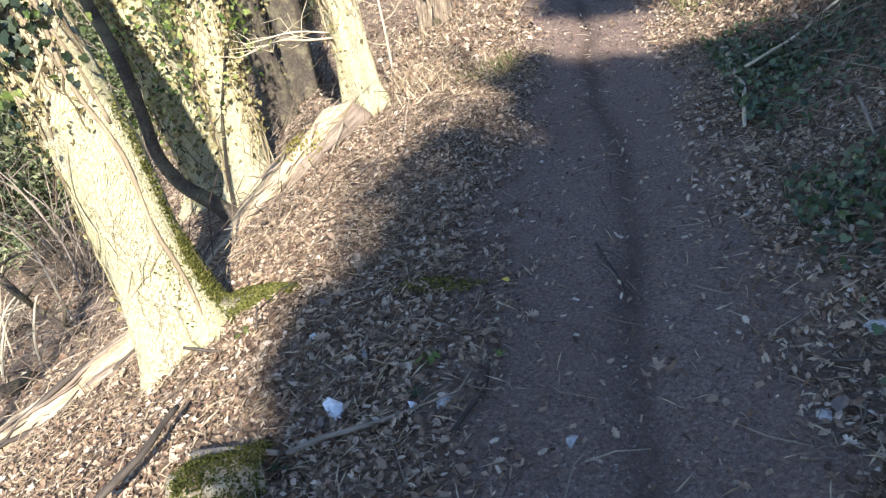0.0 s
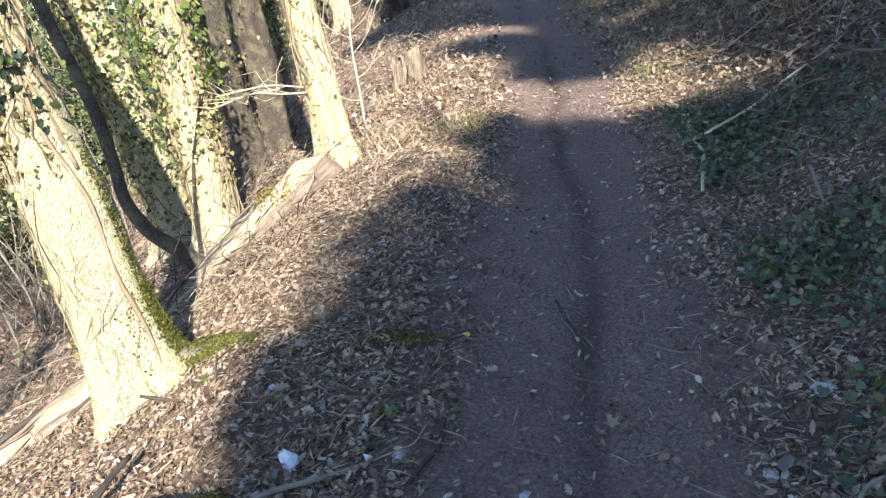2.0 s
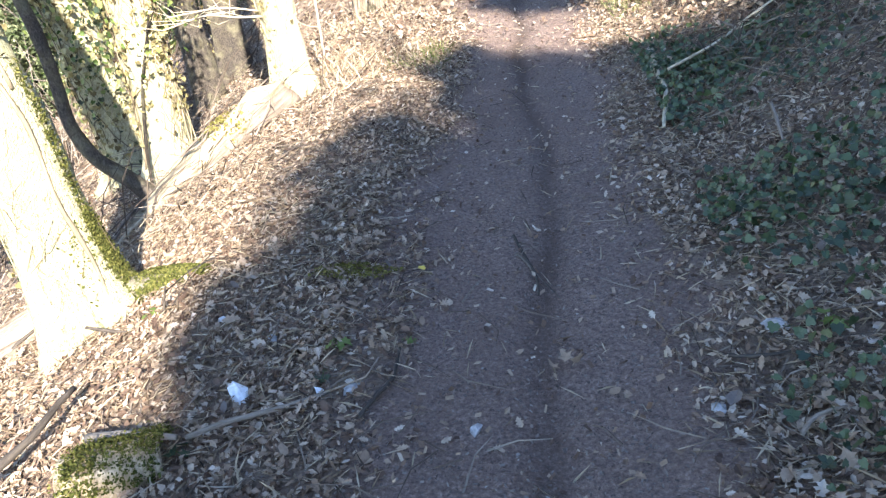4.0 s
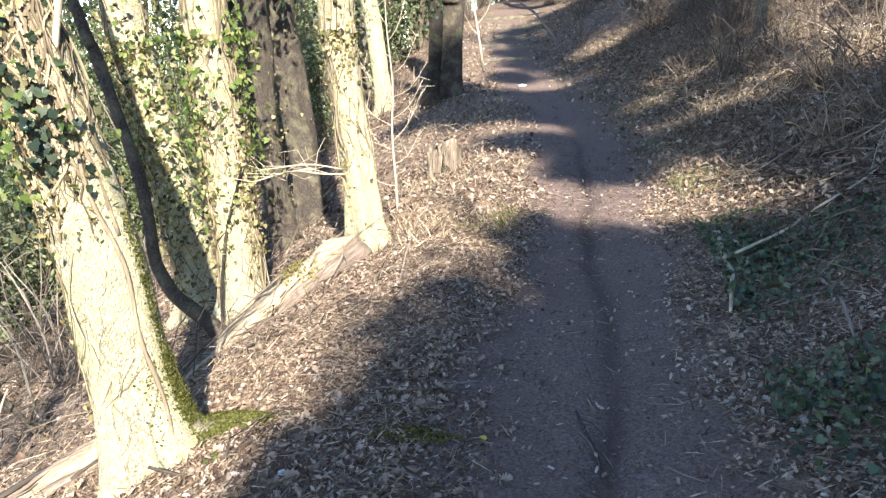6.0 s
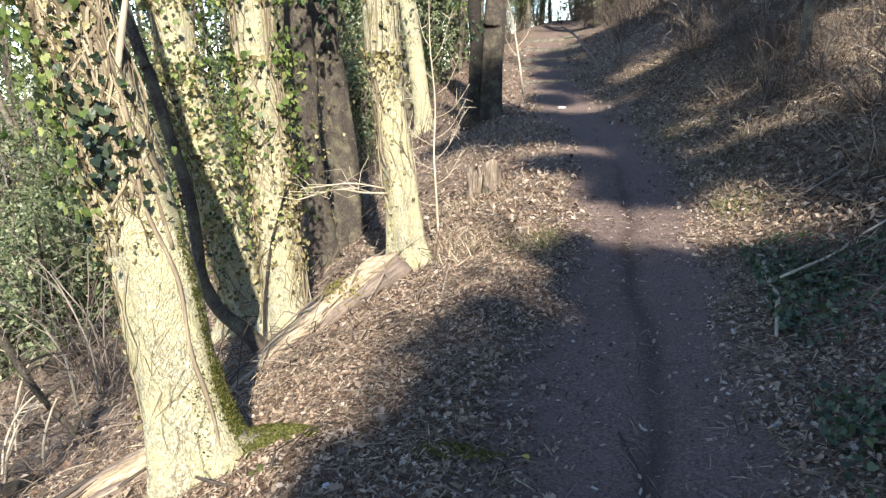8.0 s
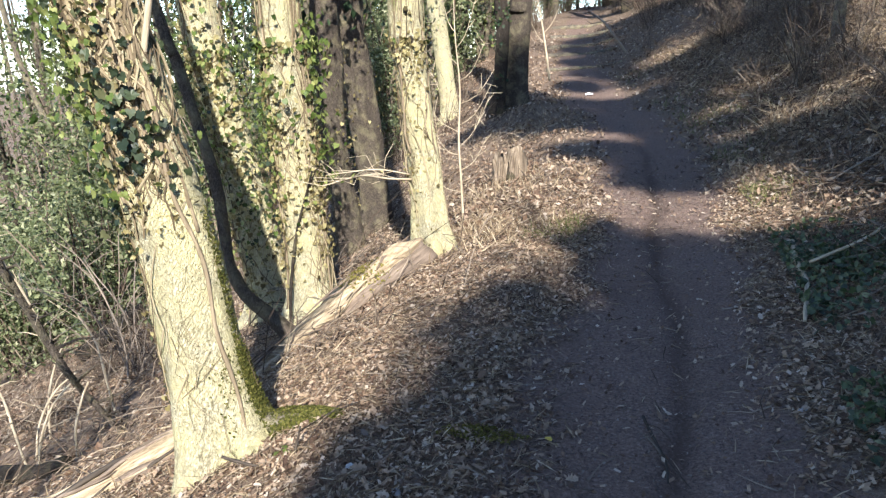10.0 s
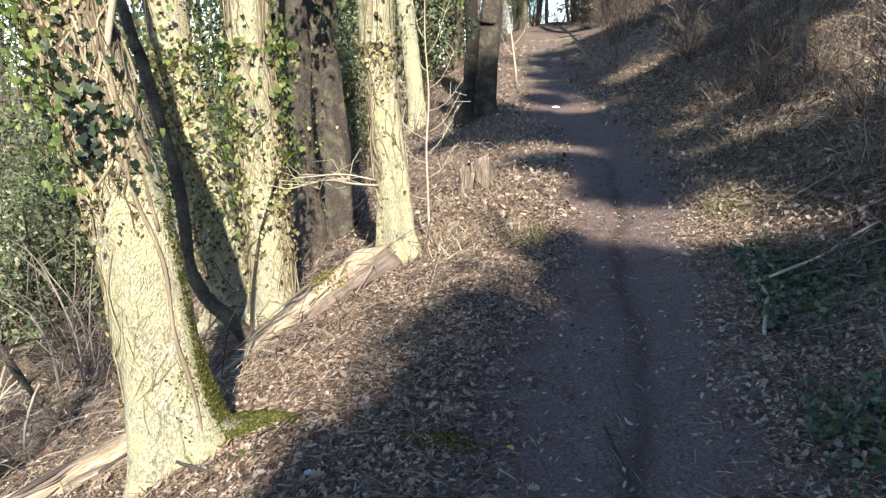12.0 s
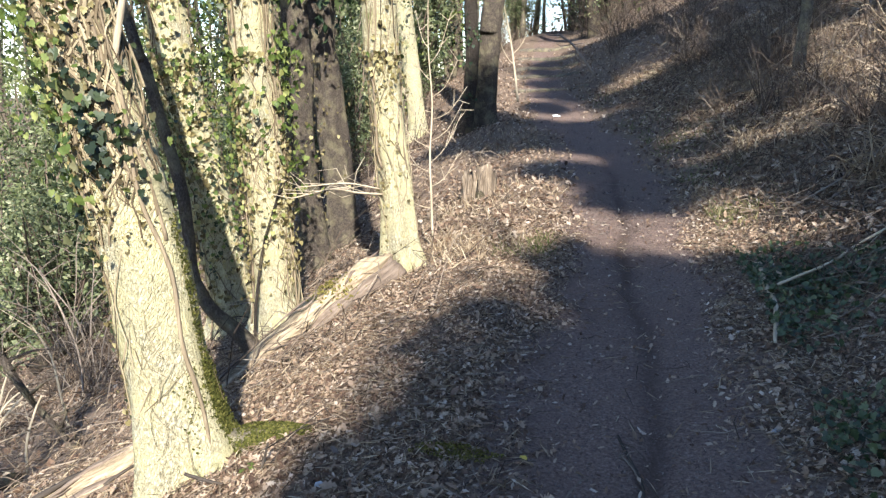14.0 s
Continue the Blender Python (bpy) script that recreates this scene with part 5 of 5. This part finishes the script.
def mossy_root(points):
    """A surface root of the leaning tree under a cushion of moss."""
    p = np.array(points) - np.array(big.location)
    path = spline(p, 0.03)
    root = part("root", *tube(path, [0.085, 0.06, 0.045, 0.02], 14, 0.3, 3, 9), BARK_GREY, big, "mossy surface root", True)
    n = 7000
    i = rng.integers(0, len(path), n)
    d = rng.normal(size=(n, 3))
    d[:, 2] = np.abs(d[:, 2])
    d /= np.linalg.norm(d, axis=1)[:, None]
    thick = np.interp(i / (len(path) - 1), [0, 0.35, 0.7, 1], [0.088, 0.068, 0.048, 0.022])
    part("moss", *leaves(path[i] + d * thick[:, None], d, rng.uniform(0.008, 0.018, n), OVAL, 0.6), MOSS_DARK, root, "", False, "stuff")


mossy_root([(-1.17, 2.99, -0.18), (-1.09, 3.03, -0.15), (-0.97, 3.01, -0.11), (-0.82, 2.96, -0.06)])
stick([(-1.25, 2.68, -0.12), (-1.09, 2.68, -0.16), (-0.97, 2.67, -0.15), (-0.92, 2.67, -0.02), (-0.90, 2.66, 0.04)], 0.007, STICK_DARK, "thin looping ivy stem at the foot of the tree", 2, 31, 0, "dark_strand")


def plant(xy, n, size, label, mat=IVY_PALE):
    x, y = xy
    z = float(height(x, y))
    base = thing("seedling", (x, y, z), label, "plant")
    for k in range(n):
        a = k * 2.4 + x * 5
        d = np.array([math.cos(a), math.sin(a), 0.9])
        tip = d * size * rng.uniform(0.4, 0.8)
        part("stalk", *tube(np.array([(0, 0, -0.01), tip * 0.5, tip]), [0.003, 0.002, 0.0015], 4), GRASS, base)
        part("leaf", *leaves(tip[None], np.array([[d[0] * 0.4, d[1] * 0.4, 1.0]]), size, LOBED, 0.15), mat, base)


plant((-0.22, 2.19), 5, 0.045, "small bright green seedling among dead leaves")
plant((0.01, 2.18), 3, 0.03, "tiny green seedling among dead leaves")
plant((-1.01, 2.71), 3, 0.04, "small ivy shoot at the foot of the tree")
plant((-0.26, 2.04), 4, 0.03, "tiny green seedling beside a pale stick", IVY)
plant((1.22, 1.91), 5, 0.05, "bright ivy shoot at the foot of the bank")
plant((-0.64, 1.83), 4, 0.045, "ivy shoot beside a pale branch", IVY)


def fallen_leaf(xy, size, shape, mat, label, tilt=0.25):
    x, y = xy
    v, f = leaves(np.zeros((1, 3)), np.array([[0, 0, 1.0]]), size, shape, tilt)
    ob = part("fallen_leaf", v, f, mat)
    ob.location = (x, y, float(height(x, y)) + 0.03)
    return tagged(ob, label, "leaf", "fallen leaves")


fallen_leaf((0.06, 2.61), 0.045, OVAL, YELLOW, "single bright yellow fallen leaf", 0.04)
fallen_leaf((0.87, 1.71), 0.07, OVAL, CHIPS, "pale grey fallen leaf on the trail")
for k, xy in enumerate(((0.44, 2.00), (0.48, 2.02), (0.51, 1.99))):
    fallen_leaf(xy, 0.055, LOBED, LITTER, "crumpled brown leaf on the dirt trail", 0.5)


def loose_leaves():
    """Larger curled leaves that stand out from the litter, each a thing of its own."""
    r = np.random.default_rng(19)
    kinds = [mesh_of("fallen_leaf", *leaves(np.zeros((1, 3)), np.array([[0, 0, 1.0]]), s, shape, 0.3), mat) for s, shape, mat in
             ((0.06, OAK, LITTER), (0.055, OAK, LITTER), (0.05, OVAL, LITTER), (0.055, OAK, LITTER), (0.045, OVAL, CHIPS), (0.065, OAK, LITTER))]
    for k in range(90):
        y = r.uniform(1.3, 4.5)
        s = r.choice((-1, 1)) * r.uniform(0.55, 1.4)
        x = s + float(trail_x(y))
        ob = new("fallen_leaf", kinds[k % 6])
        ob.matrix_basis = pose(x, y, float(height(x, y)) + 0.025, r.uniform(-25, 25), r.uniform(-25, 25), r.uniform(0, 360))
        tagged(ob, "curled dry leaf lying on the leaf litter", "leaf", "fallen leaves")


loose_leaves()


def scrap(points_xy, size, label, z=0.03):
    x, y = points_xy
    base = new("litter_scrap")
    bm = bmesh.new()
    bmesh.ops.create_grid(bm, x_segments=6, y_segments=4, size=0.5)
    for v in bm.verts:
        v.co = Vector((v.co.x * size[0], v.co.y * size[1], 0.25 * size[1] * noise.noise(v.co * 3)))
    bmesh.ops.solidify(bm, geom=bm.faces[:], thickness=0.004)
    me = bpy.data.meshes.new("litter_scrap")
    bm.to_mesh(me)
    bm.free()
    me.materials.append(WHITE_PAPER)
    bpy.data.objects.remove(base)
    ob = new("litter_scrap", me)
    ob.matrix_basis = pose(x, y, float(height(x, y)) + z, 20, 0, 15)
    return tagged(ob, label, "litter")


scrap((0.77, 14.78), (0.15, 0.07), "white scrap of litter on the upper trail")
scrap((4.26, 9.15), (0.2, 0.14), "crumpled white and blue scrap on the bank", 0.06)


# ---- ground cover ----
def region(n, y0, y1, s0, s1, seed, bias=1.0):
    r = np.random.default_rng(seed)
    y = y0 + (y1 - y0) * r.uniform(0, 1, n) ** bias
    s = r.uniform(s0, s1, n)
    return s + trail_x(y), y, s


def litter_heap(name, label, n, y0, y1, s0, s1, size, mat, shape, seed, bias=1.0, keep_trail=0.05, tilt=0.38, lift=0.02):
    x, y, s = region(n, y0, y1, s0, s1, seed, bias)
    r = np.random.default_rng(seed + 1)
    keep = r.uniform(0, 1, n) < np.maximum(off_trail(s, y) * (0.45 + 0.75 * lattice(x, y, 0.5, seed)), keep_trail)
    edge = np.minimum(np.minimum(y - y0, y1 - y), np.minimum(s - s0, s1 - s))
    keep &= r.uniform(0, 1, n) < np.clip(edge / 0.9, 0.0, 1)
    keep &= (s > -1.25) | (lattice(x, y, 0.8, seed + 5) > 0.12)
    x, y = x[keep], y[keep]
    v, f = leaves(on_ground(x, y, lift * r.uniform(0.1, 1.0, len(x))), ground_normal(x, y), size * r.uniform(0.5, 1.25, len(x)), shape, tilt, 1.1)
    tagged(part(name, v, f, mat), label, "leaf litter", "", "stuff")


litter_heap("leaf_litter", "small curled dead leaves among the litter", 90000, 0.6, 7.5, -3.6, 3.4, 0.026, LITTER, CURLED, 331, 1.2, 0.02, 0.7, 0.025)
litter_heap("dry_stalks", "dry grass stalks and leaf stems in the litter", 60000, 0.6, 8.5, -3.4, 3.4, 0.085, STRAW, FIBRE, 332, 1.2, 0.03, 0.35, 0.03)
litter_heap("leaf_crumbs", "pale leaf bits on the upper trail", 20000, 6, 28, -1.6, 1.6, 0.026, CHIPS, SCRAP, 333, 1.4, 0.5, 0.5, 0.015)
litter_heap("leaf_litter", "dead leaves and bracken on the bank", 60000, 4.5, 17, 0.7, 7.5, 0.06, LITTER, CURLED, 341, 1.3, 0.0, 0.9, 0.09)
litter_heap("dry_stalks", "tangled dry bracken stalks on the bank", 14000, 4.0, 10, 0.8, 7.0, 0.22, TWIG, FIBRE, 342, 1.2, 0.0, 0.8, 0.12)
litter_heap("dry_stalks", "straw-coloured dead stalks on the upper bank", 16000, 7.5, 17, 1.0, 7.5, 0.24, STRAW, FIBRE, 344, 1.1, 0.0, 0.8, 0.12)
litter_heap("dry_stalks", "dead stalks on the lower slope", 9000, 2.5, 13, -8, -1.3, 0.12, STRAW, FIBRE, 343, 1.1, 0.0, 0.6, 0.08)
litter_heap("leaf_litter", "brown dead leaves covering the slopes beside the trail", 66000, 0.2, 7.5, -4.8, 3.9, 0.032, LITTER, OVAL, 301, 1.2, 0.015)
litter_heap("leaf_litter", "lobed dead leaves lying beside the trail", 28000, 0.3, 7.0, -3.3, 3.3, 0.04, LITTER, OAK, 302, 1.2, 0.035, 0.55, 0.03)
litter_heap("leaf_litter", "dead leaves on the further slopes", 80000, 6.3, 26, -10, 9, 0.066, LITTER, CHEAP, 303, 1.5, 0.02, 0.75, 0.05)
litter_heap("leaf_litter", "dead leaves on the lower slope", 16000, 0.5, 13, -13, -3.6, 0.07, LITTER, CHEAP, 304, 1.0, 0.02, 0.5, 0.04)
litter_heap("leaf_litter", "dead leaves on the ground behind", 26000, -14, 1.3, -12, 11, 0.06, LITTER, CHEAP, 307, 1.0, 0.02, 0.5, 0.04)
litter_heap("leaf_crumbs", "broken bits of dead leaf over the ground", 70000, 0.2, 8, -4, 3.5, 0.024, LITTER, SCRAP, 306, 1.3, 0.10, 0.6, 0.02)
litter_heap("leaf_crumbs", "small crumbs of leaf and bark on the trail", 80000, 0.4, 9, -1.8, 1.7, 0.011, CHIPS, SCRAP, 305, 1.3, 0.75, 0.4, 0.006)


def twig_heap(name, label, n, y0, y1, s0, s1, length, mat, seed, up=0.25, keep_trail=0.15, thick=0.0022):
    x, y, s = region(n, y0, y1, s0, s1, seed, 1.2)
    r = np.random.default_rng(seed)
    heap = Heap()
    off = off_trail(s, y)
    for i in range(n):
        if r.uniform() > max(off[i], keep_trail):
            continue
        a = r.uniform(0, 6.28)
        L = length * r.uniform(0.4, 1.4)
        d = np.array([math.cos(a), math.sin(a), 0.0]) * L
        p0 = np.array([x[i], y[i], 0])
        p1, p2 = p0 + d * 0.5 + np.array([r.normal() * L * 0.1, r.normal() * L * 0.1, 0]), p0 + d
        p = np.array([p0, p1, p2])
        p[:, 2] = height(p[:, 0], p[:, 1]) + 0.008 + np.array([0, 0.5, 0.7]) * L * abs(r.normal()) * up
        heap.add(*tube(p, [thick * r.uniform(0.7, 1.6), thick, thick * 0.5], 3, cap=False))
    tagged(heap.part(name, mat), label, "twigs", "", "stuff")


twig_heap("twigs", "fine dry twigs scattered on the ground", 8000, 1.0, 9, -4, 4, 0.16, TWIG, 311, 0.15, 0.12)
twig_heap("dry_stalks", "dry bramble stalks over the bank", 6500, 3.5, 18, 0.9, 7, 0.36, TWIG, 312, 0.6, 0.0, 0.0026)
twig_heap("dry_stalks", "dry stalks over the lower slope", 3000, 4, 18, -9, -1.2, 0.4, TWIG, 313, 0.6, 0.0, 0.0035)
twig_heap("twigs", "long pale twigs and broken branches strewn over the bank", 900, 4.5, 16, 1.3, 6.5, 0.55, TWIG, 377, 0.3, 0.0, 0.004)
twig_heap("twigs", "tangle of fallen twigs on the lower slope", 2600, 6, 20, -15, -3, 0.6, TWIG, 378, 0.5, 0.0, 0.005)


def grass_heap(name, label, n, spots, mat, length):
    r = np.random.default_rng(n)
    c = np.array([q[:2] for q in spots])
    w = np.array([q[2] for q in spots])
    k = r.integers(0, len(spots), n)
    xy = c[k] + r.normal(size=(n, 2)) * w[k][:, None]
    clear = np.abs(xy[:, 0] - trail_x(xy[:, 1])) > 0.62
    xy = xy[clear]
    n = len(xy)
    up = np.stack([r.normal(size=n) * 0.8, r.normal(size=n) * 0.8, np.ones(n)], -1)
    side = np.cross(up, r.normal(size=(n, 3)))
    v, f = leaves(on_ground(xy[:, 0], xy[:, 1]), side, length * r.uniform(0.4, 1.3, n), BLADE, 0.2, 1.0, up)
    tagged(part(name, v, f, mat), label, "grass", "", "stuff")


G1, G2, G3, G4, G5 = (0.28, 5.96), (2.48, 10.27), (1.98, 15.76), (1.08, 2.35), (1.72, 6.44)
grass_heap("grass", "sparse green grass tufts at the edges of the trail", 3600, [(*G1, 0.22), (*G2, 0.4), (*G3, 0.6), (*G5, 0.2), (1.95, 8.6, 0.35), (1.9, 12.5, 0.5), (2.2, 11.0, 0.4)], GRASS, 0.10)
D1, D2, D3, D4, D5, D6 = (-0.43, 8.04), (-0.76, 5.44), (0.02, 12.05), (3.24, 8.80), (-0.50, 6.23), (2.14, 7.37)
grass_heap("dry_grass", "dry straw-coloured grass on the edges of the slope", 4200, [(*D1, 0.5), (*D3, 0.7), (*D4, 0.5), (*D5, 0.3), (*D6, 0.5)], STRAW, 0.13)


def ivy_carpet():
    n = 8000
    r = np.random.default_rng(77)
    y = r.uniform(1.3, 6.2, n)
    s = 0.62 + np.abs(r.normal(size=n)) * 0.55
    x = s + trail_x(y)
    dens = lattice(x, y, 0.55, 12) * np.clip((y - 1.4) / 1.2, 0.4, 1) * np.clip((6.0 - y) / 1.2, 0, 1)
    keep = (dens > 0.24 + 0.6 * r.uniform(0, 1, n))
    x, y = x[keep], y[keep]
    k = len(x)
    v, f = leaves(on_ground(x, y, 0.03 + 0.05 * r.uniform(0, 1, k)), ground_normal(x, y) + np.array([-0.15, -0.25, 0]), r.uniform(0.02, 0.048, k), IVYLEAF, 0.8, 0.9)
    tagged(part("ivy_carpet", v, f, IVY_GROUND), "dark green ivy carpet on the foot of the bank", "ivy", "", "stuff")


ivy_carpet()


# roots that cross the upper trail like steps
for k, (y, w) in enumerate(((18.2, 0.05), (20.5, 0.07), (22.0, 0.08), (24.0, 0.08), (26.5, 0.09))):
    x = float(trail_x(y))
    pts = [(x + dx, y + 0.12 * math.sin(3 * dx + k), float(height(x + dx, y)) + 0.01) for dx in (-0.8, -0.3, 0.3, 0.9)]
    stick(pts, w, BARK_GREY, "exposed root crossing the upper trail", 0, 40 + k, 0, "tree_root", "roots across the trail")
